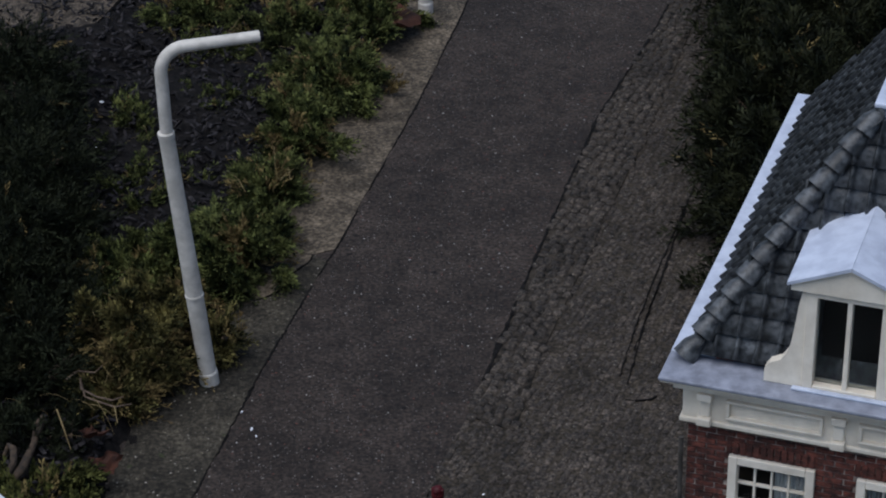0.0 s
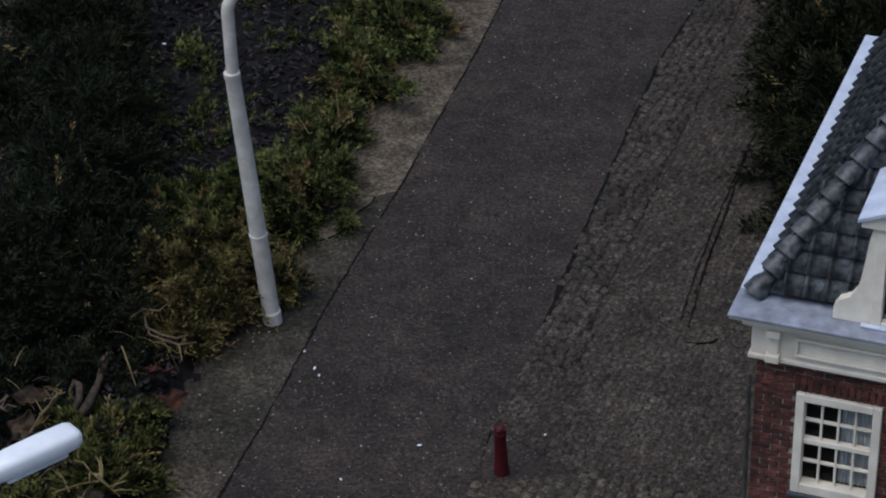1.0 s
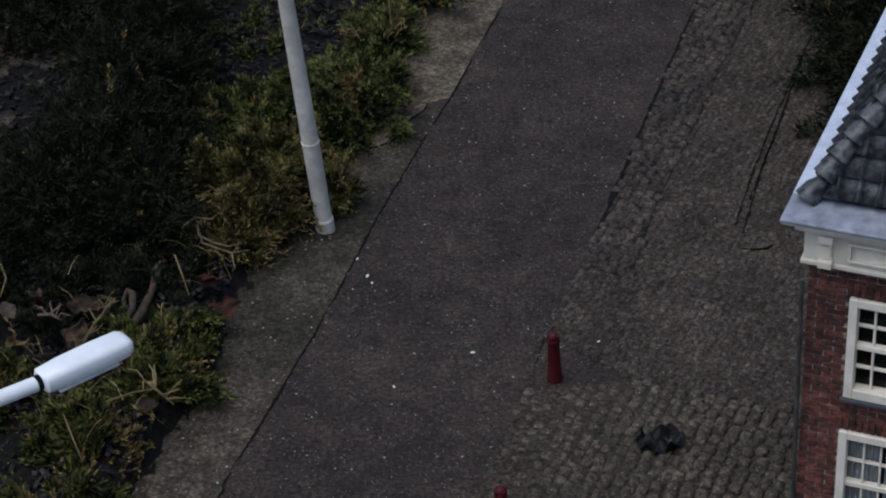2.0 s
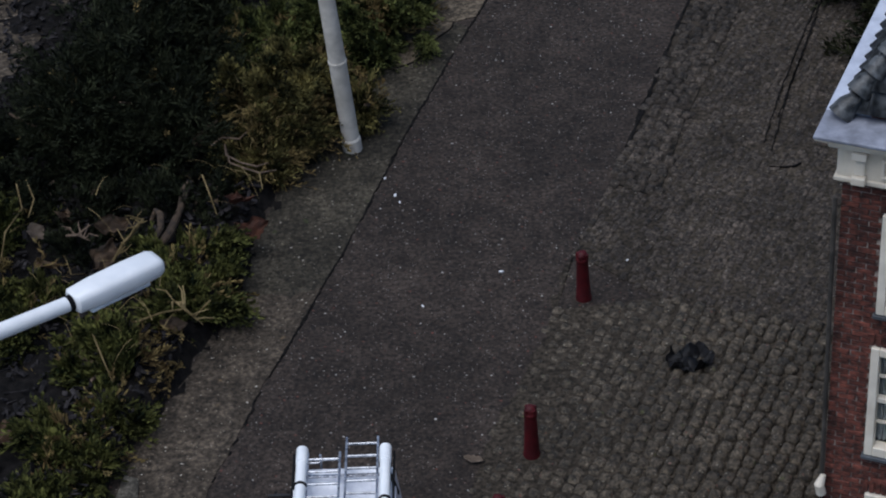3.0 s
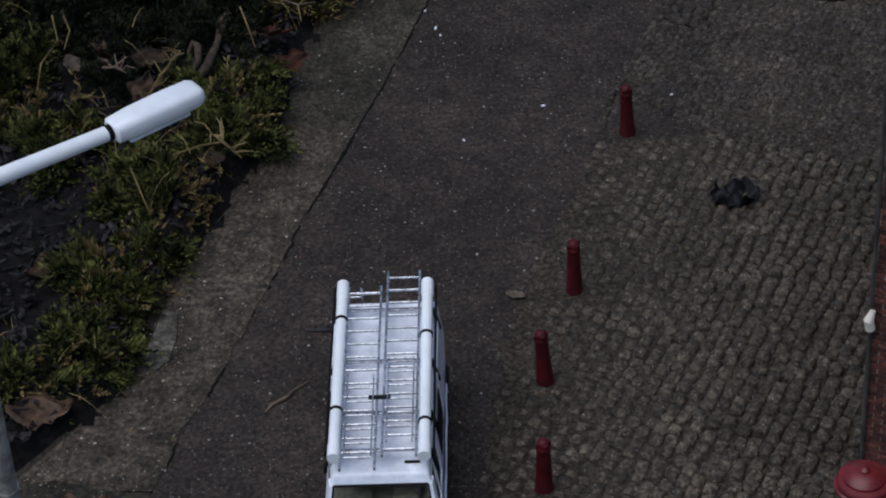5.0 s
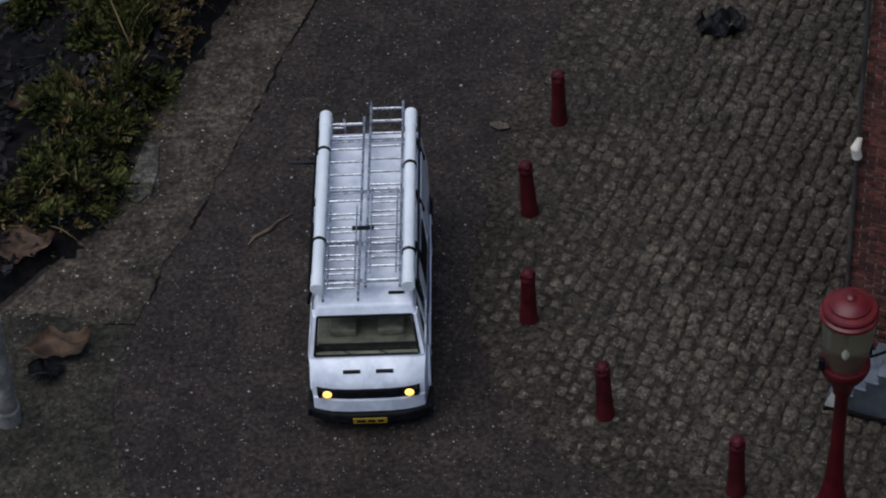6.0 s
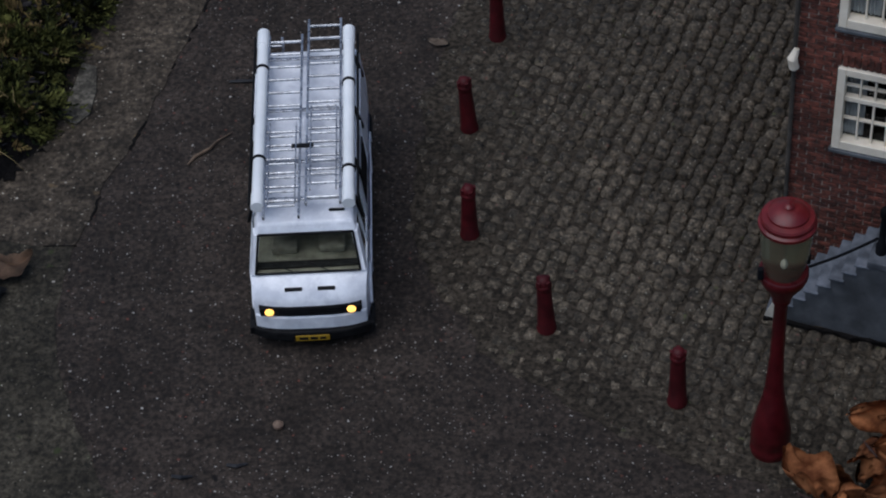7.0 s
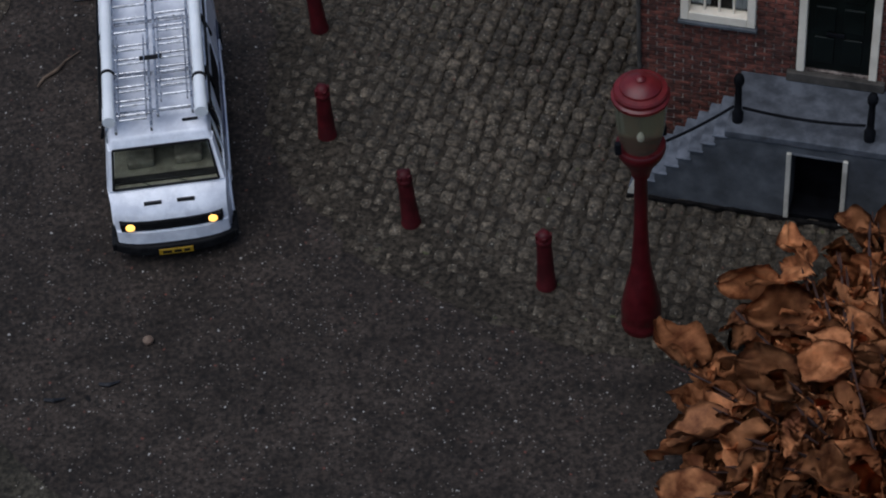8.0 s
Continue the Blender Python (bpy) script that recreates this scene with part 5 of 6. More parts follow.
shrub("juniper_shrub", [(0.0907, 2.6913, 0.05, 0.08, 0.035), (0.0005, 2.6548, 0.06, 0.06, 0.03), (-0.0898, 2.7178, 0.06, 0.05, 0.03)], label="low spreading green juniper by the far lamp", **JN)
shrub("juniper_shrub", [(-0.2179, 1.7034, 0.036, 0.055, 0.035), (-0.2687, 1.6343, 0.04, 0.045, 0.035), (-0.2128, 1.7733, 0.035, 0.03, 0.025), (-0.3449, 1.7058, 0.045, 0.045, 0.03)], label="straggly green juniper with dry tips", **{**JN, **LOW, "shoots": 3400})
JN["shoots"] = 3000
shrub("juniper_shrub", [(-0.2891, 1.5346, 0.030, 0.045, 0.025), (-0.3197, 1.4549, 0.032, 0.04, 0.022), (-0.3554, 1.4153, 0.04, 0.04, 0.02), (-0.2800, 1.5150, 0.020, 0.028, 0.018), (-0.2960, 1.4480, 0.018, 0.028, 0.016), (-0.2660, 1.5760, 0.018, 0.028, 0.018)], label="low green creeping juniper over the pavement", **{**JN, **LOW})
shrub("juniper_shrub", [(-0.4051, 1.7864, 0.05, 0.05, 0.035), (-0.4448, 1.8867, 0.05, 0.05, 0.03)], label="sparse green juniper in the bed", **{**JN, **LOW})
JN["shoots"] = 700
shrub("moss_tuft", [(-0.1460, 2.3011, 0.05, 0.06, 0.018), (-0.1708, 2.4516, 0.05, 0.06, 0.02), (-0.0600, 2.5176, 0.04, 0.05, 0.018), (-0.1201, 2.6194, 0.05, 0.05, 0.02)], label="sparse mossy sprigs on the black soil", trunk=0.0012, **JN)
DC = dict(shoots=6500, needles=14, length=0.024, needle=0.0085, width=0.0007, material=M_YEW, category="shrub")
shrub("dark_conifer", [(-0.2730, 2.0248, 0.085, 0.09, 0.09), (-0.3341, 1.9562, 0.07, 0.07, 0.075), (-0.2327, 1.9538, 0.05, 0.06, 0.06), (-0.2524, 2.1344, 0.06, 0.08, 0.09)], label="dense dark green conifer shrub", **DC)
shrub("dark_conifer", [(-0.2721, 2.3050, 0.07, 0.10, 0.10), (-0.3019, 2.4861, 0.07, 0.10, 0.10), (-0.2522, 2.2044, 0.055, 0.07, 0.09), (-0.4031, 2.3380, 0.07, 0.09, 0.08)], label="tall dark green conifer shrub in shade", **DC)
DC["shoots"], DC["length"] = 1500, 0.016
shrub("dark_conifer", [(-0.3140, 1.8655, 0.045, 0.04, 0.030), (-0.2380, 1.8538, 0.040, 0.035, 0.026), (-0.3748, 1.8767, 0.05, 0.05, 0.035), (-0.1975, 1.8629, 0.025, 0.03, 0.024), (-0.3040, 1.7952, 0.04, 0.03, 0.02)], label="sparse low dark conifer growth over leaf litter", **DC)
HG = dict(shoots=9500, needles=9, length=0.022, needle=0.0115, width=0.0010, material=M_HEDGE, category="hedge")
shrub("dark_hedge", [(0.4800, 2.1542, 0.050, 0.09, 0.10), (0.5285, 2.2830, 0.09, 0.11, 0.13), (0.5200, 2.4018, 0.055, 0.10, 0.12), (0.4600, 2.0455, 0.045, 0.06, 0.08)], label="dark evergreen hedge behind the house", **HG)
shrub("dark_hedge", [(0.5596, 2.5801, 0.075, 0.12, 0.14), (0.6594, 2.5306, 0.09, 0.13, 0.15), (0.6189, 2.3820, 0.09, 0.11, 0.14), (0.6202, 2.7785, 0.09, 0.13, 0.14)], label="tall dark evergreen hedge with brown tips", **HG)


def bark_chips():
    V, F = [], []
    for _ in range(13000):
        x, y = rng.uniform(-0.45, 0.1), rng.uniform(1.35, 2.8)
        if not inside(BED + [(-1.2, 1.2), (-1.2, 3.3)], x + 0.012, y):
            continue
        a, l, w, tl = rng.random() * 6.28, rng.uniform(0.004, 0.014), rng.uniform(0.002, 0.005), rng.normal(0, 0.6)
        m = Matrix.Translation((x, y, rng.uniform(0.010, 0.022))) @ Euler((tl, rng.normal(0, 0.4), a)).to_matrix().to_4x4()
        b = len(V)
        for dz in (0, 0.0012):
            for sx, sy in ((-1, -1), (1, -0.7), (0.9, 1), (-0.8, 0.8)):
                V.append(tuple(m @ Vector((sx * l / 2, sy * w / 2, dz))))
        F.extend([(b + 4, b + 5, b + 6, b + 7), (b, b + 1, b + 5, b + 4), (b + 1, b + 2, b + 6, b + 5), (b + 2, b + 3, b + 7, b + 6), (b + 3, b, b + 4, b + 7)])
    ob = new("bark_chips", raw("bark_chips", V, F, M_BARK))
    tagged(ob, "dark bark chips scattered over the soil", "bark chips", kind="stuff")


bark_chips()


def dry_grass():
    V, F = [], []
    for cx, cy, n, s in ((-0.3041, 1.7651, 18, 0.03), (-0.2839, 1.6646, 16, 0.035), (-0.3452, 1.4552, 16, 0.03), (-0.2636, 1.7043, 12, 0.03), (-0.4050, 1.8265, 14, 0.04),
                         (-0.1923, 1.9028, 14, 0.03), (-0.3035, 2.0056, 10, 0.09), (-0.0503, 2.3480, 10, 0.06), (-0.1001, 2.5987, 12, 0.09), (-0.1500, 1.9710, 5, 0.03)):
        for _ in range(n):
            p = Vector((cx + rng.normal(0, s), cy + rng.normal(0, s), rng.uniform(0.01, 0.05) if cy < 1.93 else rng.uniform(0.03, 0.08)))
            a, el, l = rng.random() * 6.28, rng.uniform(0.1, 0.9), rng.uniform(0.02, 0.05)
            d = Vector((math.cos(a) * math.cos(el), math.sin(a) * math.cos(el), math.sin(el)))
            sd = d.cross(Vector((0, 0, 1))).normalized() * 0.00032
            b = len(V)
            for k in range(4):
                t = k / 3
                q = p + d * l * t - Vector((0, 0, 0.5 * l * t * t))
                q.z = max(q.z, 0.004)
                w = sd * (1 - 0.8 * t)
                V.extend([tuple(q - w), tuple(q + w)])
                if k:
                    F.append((b + 2 * k - 2, b + 2 * k - 1, b + 2 * k + 1, b + 2 * k))
    ob = new("dry_grass", raw("dry_grass", V, F, M_STRAW))
    tagged(ob, "straw-coloured dry grass blades among the shrubs", "grass", kind="stuff")


dry_grass()


def leaf_mesh(name, l, w, curl, wave, seed, material, lobes=0.0):
    """A pointed leaf, curled and wavy, with thickness."""
    r = random.Random(seed)
    nu, nv = (8, 6) if not lobes else (16, 8)
    bm = bmesh.new()
    g = []
    for i in range(nu + 1):
        u = i / nu
        half = w / 2 * (math.sin(math.pi * min(1, u * 0.97 + 0.03)) ** (0.75 if lobes else 0.6))
        row = []
        for j in range(nv + 1):
            v = j / nv * 2 - 1
            x = (u - 0.5) * l
            ragged = 1 - lobes * 2.4 * abs(noise.noise(Vector((u * 4.2, 2.0 if v > 0 else 5.0, seed * 1.7)))) * abs(v) if lobes else 1.0
            y = v * half * ragged
            z = curl * l * (u - 0.5) ** 2 * 1.5 + abs(v) ** 1.5 * half * (0.55 if not lobes else 0.12) + wave * math.sin(u * 9 + v * 2.2 + seed) * 0.6 + wave * 0.5 * math.sin(v * 6 + u * 4 + seed * 2)
            row.append(bm.verts.new((x, y + wave * 0.8 * math.sin(u * 11 + seed), z)))
        g.append(row)
    for i in range(nu):
        for j in range(nv):
            bm.faces.new((g[i][j], g[i + 1][j], g[i + 1][j + 1], g[i][j + 1]))
    bmesh.ops.solidify(bm, geom=bm.faces, thickness=0.0003)
    return mesh_of(name, bm, material, True)


def beech_leaf(k):
    """A broad withered leaf, folded along its midrib and crumpled, on a short stalk."""
    l, w, curl, fold = 0.047, 0.037, (0.10, 0.30, -0.22, 0.42, 0.05, -0.34, 0.20)[k], (0.25, 0.55, 0.15, 0.75, 0.35, 0.20, 0.60)[k]
    nu, nv = 14, 8
    bm = bmesh.new()
    g = []
    for i in range(nu + 1):
        u = i / nu
        half = w / 2 * (math.sin(math.pi * min(1.0, u * 0.96 + 0.03)) ** 0.62) * (1 - 0.22 * u)
        row = []
        for j in range(nv + 1):
            v = j / nv * 2 - 1
            rag = 1 + 0.16 * noise.noise(Vector((u * 6, v * 1.5, k * 3.1))) * abs(v)
            q = Vector((u * 2.4, v * 1.1, k * 5.7))
            z = curl * l * (u - 0.3) ** 2 * 2 + fold * abs(v) * half + 0.0115 * noise.noise(q) + 0.0050 * noise.noise(q * 2.6) + 0.0005 * math.cos(u * 30 - abs(v) * 4) * abs(v)
            row.append(bm.verts.new((u * l + 0.004 * noise.noise(q * 1.7), v * half * rag + 0.003 * math.sin(u * 4 + k), z)))
        g.append(row)
    for i in range(nu):
        for j in range(nv):
            bm.faces.new((g[i][j], g[i + 1][j], g[i + 1][j + 1], g[i][j + 1]))
    bmesh.ops.solidify(bm, geom=bm.faces, thickness=0.00025)
    rod((-0.006, 0, curl * l * 0.18), (0.002, 0, curl * l * 0.18), 0.0005, seg=5, bm=bm)
    me = mesh_of("leaf", bm, M_BROWNLEAF)
    me.polygons.foreach_set("use_smooth", [True] * len(me.polygons))
    return me


def leaf_bush():
    """Dry brown beech foliage on thin twigs with long pointed buds."""
    b = thing("beech_bush", pose(0.3330, 0.9190, 0), "beech bush with dry crumpled copper-brown winter leaves", "bush")
    kinds = [beech_leaf(k) for k in range(7)]
    r = random.Random(11)
    for k in range(120):
        a = r.uniform(0, 6.28) if k < 58 else r.uniform(2.3, 4.3) if k < 96 else r.uniform(1.10, 1.75)
        u = math.sqrt(r.uniform(0.06, 1.0))
        wide = 0.120 + 0.012 * math.sin(3 * a + 1) + 0.075 * max(0.0, math.cos(a - 1.25)) ** 6
        tip = Vector((math.cos(a) * wide * u, math.sin(a) * wide * u, 0.082 * math.sqrt(1 - 0.72 * u * u) + r.gauss(0.004, 0.008)))
        st = Vector((r.gauss(0, 0.012), r.gauss(0, 0.012), -0.003))
        md = st.lerp(tip, 0.5) + Vector((0, 0, 0.016))
        part("twig", tube([st, md, tip], [0.0019, 0.0014, 0.0007], 6), M_REDTWIG, b)
        way = (tip - md).normalized()
        part("bud", tube([tip - way * 0.001, tip + way * 0.004, tip + way * 0.013], [0.0007, 0.0012, 0.0002], 6), M_REDTWIG, b)
        for q in range(8):
            t = 0.42 + 0.56 * q / 7
            p = st.lerp(md, t / 0.5) if t < 0.5 else md.lerp(tip, (t - 0.5) / 0.5)
            ob = new("leaf", kinds[r.randrange(7)])
            ob.parent = b
            turn = Euler((r.gauss(0, 1.1), r.uniform(-0.1, 1.6), a + r.gauss(0, 1.2))).to_matrix().to_4x4()
            ob.matrix_local = Matrix.Translation(p + Vector((0, 0, r.gauss(0.001, 0.004)))) @ turn @ Matrix.Scale(r.uniform(0.50, 1.0), 4)


leaf_bush()


def loose_leaf(x, y, z, rz, l, w, seed, material, label, tilt=(8, 5), name="fallen_leaf"):
    ob = new(name, leaf_mesh("leaf", l, w * 1.15, 0.35 if l > 0.02 else 0.15, 0.0034 * min(1.0, (l / 0.04) ** 2), seed, material, 0.22))
    ob.matrix_world = pose(x, y, z, tilt[0], tilt[1], rz)
    return tagged(ob, label, "leaf", "fallen leaves")


loose_leaf(-0.2926, 1.2890, 0.008, 18, 0.048, 0.026, 3, M_DRYLEAF, "curled dull brown fallen leaf on the pavement")
loose_leaf(-0.3007, 1.2660, 0.006, 110, 0.030, 0.024, 5, M_BLACKLEAF, "wet black leaf on the pavement", (14, 20))
loose_leaf(-0.3282, 1.3862, 0.016, 15, 0.050, 0.032, 8, M_DRYLEAF, "dull brown leaf at the edge of the bed")
loose_leaf(-0.3361, 1.5487, 0.018, 40, 0.048, 0.024, 9, M_DRYLEAF, "pale brown leaf on the black soil")
loose_leaf(-0.3459, 1.7952, 0.037, 70, 0.023, 0.017, 12, M_TAN, "pale tan round leaf lying among the shrubs", (35, 10))
loose_leaf(-0.3240, 1.8190, 0.034, 100, 0.033, 0.017, 14, M_DEADLEAF, "curled brown leaf lying among the shrubs", (40, 20))
loose_leaf(-0.2810, 1.8054, 0.034, 25, 0.033, 0.019, 15, M_DEADLEAF, "long brown leaf lying among the shrubs", (30, 10))
loose_leaf(-0.2835, 1.7622, 0.032, 60, 0.034, 0.020, 16, M_DEADLEAF, "dull brown leaf lying among the shrubs", (25, -15))
loose_leaf(-0.3314, 1.7512, 0.032, 130, 0.028, 0.020, 23, M_DEADLEAF, "dull brown leaf lying among the shrubs", (20, 12))
loose_leaf(-0.1610, 1.8020, 0.024, 40, 0.036, 0.022, 24, M_RUSTLEAF, "rusty red-brown leaf at the edge of the bed", (22, 10))
loose_leaf(-0.1710, 1.8330, 0.034, 110, 0.036, 0.024, 25, M_RUSTLEAF, "rusty red-brown leaf at the edge of the bed", (10, 25))
loose_leaf(-0.2180, 1.6640, 0.030, 15, 0.024, 0.015, 26, M_DEADLEAF, "small brown leaf caught in the juniper", (15, 10))
loose_leaf(0.1290, 2.6650, 0.02, 80, 0.075, 0.06, 17, M_RUSTLEAF, "rusty brown leaf by the far lamp foot")
loose_leaf(0.0236, 1.5096, 0.003, -20, 0.016, 0.008, 18, M_TAN, "small tan leaf on the asphalt", (4, 3))


def crumpled_leaf(x, y, r, seed, label):
    """A wet leaf screwed up into a hollow, ragged bundle."""
    bm = bmesh.new()
    n, g = 14, []
    for i in range(n + 1):
        row = []
        for j in range(n + 1):
            u, v = i / n * 2 - 1, j / n * 2 - 1
            q = Vector((u * 1.3 + seed, v * 1.3, seed))
            k = 1 + 0.35 * noise.noise(q * 1.6)
            z = 0.0045 + r * (0.55 * abs(noise.noise(q * 1.1)) + 0.35 * noise.noise(q * 2.4) + 0.50 * (u * u + 0.4 * v * v) ** 1.5 * max(0.0, noise.noise(q + Vector((4, 2, 0)))) * 2)
            row.append(bm.verts.new((u * r * k * math.sqrt(1 - v * v / 2), 0.72 * v * r * k * math.sqrt(1 - u * u / 2), max(z, 0.0042))))
        g.append(row)
    for i in range(n):
        for j in range(n):
            bm.faces.new((g[i][j], g[i + 1][j], g[i + 1][j + 1], g[i][j + 1]))
    bmesh.ops.solidify(bm, geom=bm.faces, thickness=0.0004)
    return solid("fallen_leaf", bm, M_BLACKLEAF, pose(x, y, 0, 0, 0, 12), label, "leaf", "fallen leaves", smooth=True)


crumpled_leaf(0.2045, 1.6170, 0.0195, 3, "wet black crumpled leaf on the cobbles")
solid("twig", tube([(-0.1649, 1.3910, 0.0010), (-0.1600, 1.3985, 0.0016), (-0.1487, 1.4060, 0.0022), (-0.1440, 1.4140, 0.0016), (-0.1325, 1.4235, 0.0012)], [0.0007, 0.0013, 0.0014, 0.0008, 0.0004], 6), M_TWIG, None, "short curled brown twig on the asphalt", "twig")
solid("twig", tube([(-0.1134, 1.4640, 0.001), (-0.0962, 1.4678, 0.0016)], [0.0008, 0.0006], 6), M_TWIG, None, "short dark twig on the asphalt", "twig")
for pts in (((-0.1665, 1.0960, 0.001), (-0.1604, 1.0930, 0.0026), (-0.1533, 1.0950, 0.001)), ((-0.1310, 1.1028, 0.001), (-0.1249, 1.1002, 0.002), (-0.1178, 1.1027, 0.001)), ((-0.1357, 1.4803, 0.001), (-0.1256, 1.4787, 0.0022), (-0.1135, 1.4795, 0.001))):
    solid("twig", tube(pts, [0.0011, 0.0014, 0.0007], 6), M_BLACKLEAF, None, "small black bit of debris on the asphalt", "twig")
BRANCHES = [[(-0.1864, 1.9127, 0.040), (-0.1808, 1.8849, 0.040), (-0.1667, 1.8748, 0.040), (-0.1537, 1.8666, 0.040), (-0.1389, 1.8726, 0.038)],
            [(-0.1537, 1.8666, 0.040), (-0.1504, 1.8468, 0.036)], [(-0.1983, 1.9061, 0.045), (-0.1889, 1.9192, 0.045), (-0.1733, 1.9152, 0.045), (-0.1638, 1.9312, 0.045)],
            [(-0.1864, 1.9127, 0.041), (-0.1840, 1.8900, 0.045), (-0.1700, 1.8780, 0.044), (-0.1560, 1.8740, 0.042), (-0.1460, 1.8790, 0.042)],
            [(-0.2700, 1.7600, 0.040), (-0.2560, 1.7760, 0.048), (-0.2649, 1.7920, 0.050)], [(-0.2610, 1.7700, 0.044), (-0.2506, 1.7904, 0.050)], [(-0.2640, 1.7660, 0.042), (-0.2720, 1.7800, 0.048)],
            [(-0.3681, 1.8598, 0.045), (-0.3585, 1.8200, 0.046), (-0.3693, 1.7870, 0.045), (-0.3696, 1.7500, 0.040)], [(-0.3600, 1.8650, 0.045), (-0.3490, 1.8310, 0.048), (-0.3520, 1.8080, 0.044)],
            [(-0.2815, 1.6449, 0.040), (-0.2719, 1.6146, 0.042), (-0.2614, 1.5886, 0.034)], [(-0.2480, 1.6575, 0.040), (-0.2252, 1.6635, 0.044), (-0.2071, 1.6698, 0.042), (-0.1925, 1.6573, 0.034)],
            [(-0.2035, 1.8599, 0.045), (-0.1941, 1.8242, 0.046), (-0.1882, 1.8050, 0.040)]]
for i, pts in enumerate(BRANCHES):
    solid("dry_branch", tube(pts, [0.0008] * (len(pts) - 1) + [0.0004], 6), M_TWIG if i in (0, 2, 3) else M_STRAW, None, "bleached bare branch among the shrubs", "branch", "dry branches")


def dead_shoots(pts, spread, label, seed, material):
    """A bare forked shoot: a bent stem with short side twigs."""
    r = random.Random(seed)
    shoot = thing("dry_branch", pose(pts[0][0], pts[0][1], 0), label, "branch", "dry branches")
    P = [Vector(p) - Vector((pts[0][0], pts[0][1], 0)) for p in pts]
    part("stem", tube(P, [0.0013] * (len(P) - 1) + [0.0006], 6), material, shoot)
    for i in range(len(P) - 1):
        for k in range(3):
            o = P[i].lerp(P[i + 1], r.uniform(0.2, 1.0))
            a = r.uniform(0, 6.28)
            e = o + Vector((math.cos(a), math.sin(a), r.uniform(0.1, 0.7))) * spread * r.uniform(0.5, 1.0)
            q = o.lerp(e, 0.55) + Vector((r.gauss(0, 0.0025), r.gauss(0, 0.0025), 0.002))
            part("side_twig", tube([o, q, e], [0.0009, 0.0007, 0.0003], 5), material, shoot)
    return shoot


dead_shoots([(-0.2740, 1.7500, 0.036), (-0.2650, 1.7620, 0.046), (-0.2560, 1.7740, 0.049), (-0.2500, 1.7900, 0.050)], 0.016, "pale forked dead twig among the shrubs", 4, M_STRAW)
dead_shoots([(-0.2230, 1.6880, 0.036), (-0.2140, 1.6760, 0.044), (-0.2060, 1.6650, 0.044), (-0.1960, 1.6580, 0.038)], 0.022, "straw-coloured dead shoots lying on the juniper", 6, M_STRAW)
dead_shoots([(-0.3180, 1.7900, 0.036), (-0.3060, 1.7820, 0.042), (-0.2960, 1.7780, 0.038)], 0.016, "brown dead twig among the shrubs", 9, M_TWIG)
bm = tube([(-0.2160, 1.8760, 0.025), (-0.2178, 1.8690, 0.031), (-0.2204, 1.8510, 0.033), (-0.2225, 1.8311, 0.030), (-0.2298, 1.7922, 0.031), (-0.2400, 1.7720, 0.029), (-0.2513, 1.7596, 0.025)], [0.0006, 0.0026, 0.0044, 0.0030, 0.0042, 0.0030, 0.001], 9)
solid("bark_strip", bm, M_PEEL, None, "curled strip of brown bark among the shrubs", "bark", smooth=True)
bm = tube([(-0.2480, 1.8190, 0.027), (-0.2436, 1.8250, 0.034), (-0.2385, 1.8150, 0.037), (-0.2369, 1.7961, 0.036), (-0.2438, 1.7740, 0.031)], [0.0016, 0.0022, 0.0030, 0.0032, 0.0014], 8)
solid("bark_strip", bm, M_PEEL, None, "small bent strip of bark among the shrubs", "bark", smooth=True)
solid("pebble", lathe([(0.001, 0.0), (0.0034, 0.001), (0.0036, 0.003), (0.002, 0.0047), (0.0004, 0.005)], 10, at=(-0.0977, 1.1333, 0)), M_STONE, None, "small brown pebble on the asphalt", "pebble", smooth=True)
for i, (x, y, s) in enumerate(((0.0553, 1.7556, 0.0026), (0.1644, 1.7630, 0.0022), (-0.0350, 1.8781, 0.003), (-0.0129, 1.7123, 0.002), (-0.1996, 2.4866, 0.003), (-0.1988, 2.3804, 0.0035), (-0.0441, 1.9063, 0.002), (-0.0310, 1.8671, 0.002))):
    bm = lathe([(0.3 * s, 0), (s, 0.2 * s), (0.8 * s, 0.6 * s), (0.2 * s, 0.8 * s)], 7)
    solid("white_chip", bm, M_WHITEBIT, pose(x, y, 0.0002 if y < 2.2 else 0.021, 0, 0, 40 * i) @ Matrix.Diagonal((0.9, 0.45, 0.7, 1)), "tiny white chip lying on the ground", "chip", "white chips")


# ---- pieces: paving, tiles, bricks ----
def stone_mesh(name, a, b, h, seed, material):
    """A worn stone with a domed, uneven top."""
    r = random.Random(seed)
    V = []
    n = 8
    wob = [r.uniform(0.92, 1.05) for _ in range(n)]
    sh = (r.uniform(-0.1, 0.1) * a, r.uniform(-0.1, 0.1) * b)
    for f, z in ((1.0, -0.004), (1.0, h * 0.35), (0.84, h * 0.82), (0.45, h)):
        for k in range(n):
            t = 2 * math.pi * (k + 0.5) / n
            c, q = math.cos(t), math.sin(t)
            e = 0.5
            V.append((math.copysign(abs(c) ** e, c) * a / 2 * f * wob[k] + sh[0] * (1 - f), math.copysign(abs(q) ** e, q) * b / 2 * f * wob[k] + sh[1] * (1 - f),
                      z * (1 if z < 0 else r.uniform(0.85, 1.12))))
    F = [tuple(range(3 * n, 4 * n))]
    for lv in (0, n, 2 * n):
        for k in range(n):
            F.append((lv + k, lv + (k + 1) % n, lv + n + (k + 1) % n, lv + n + k))
    return V, F


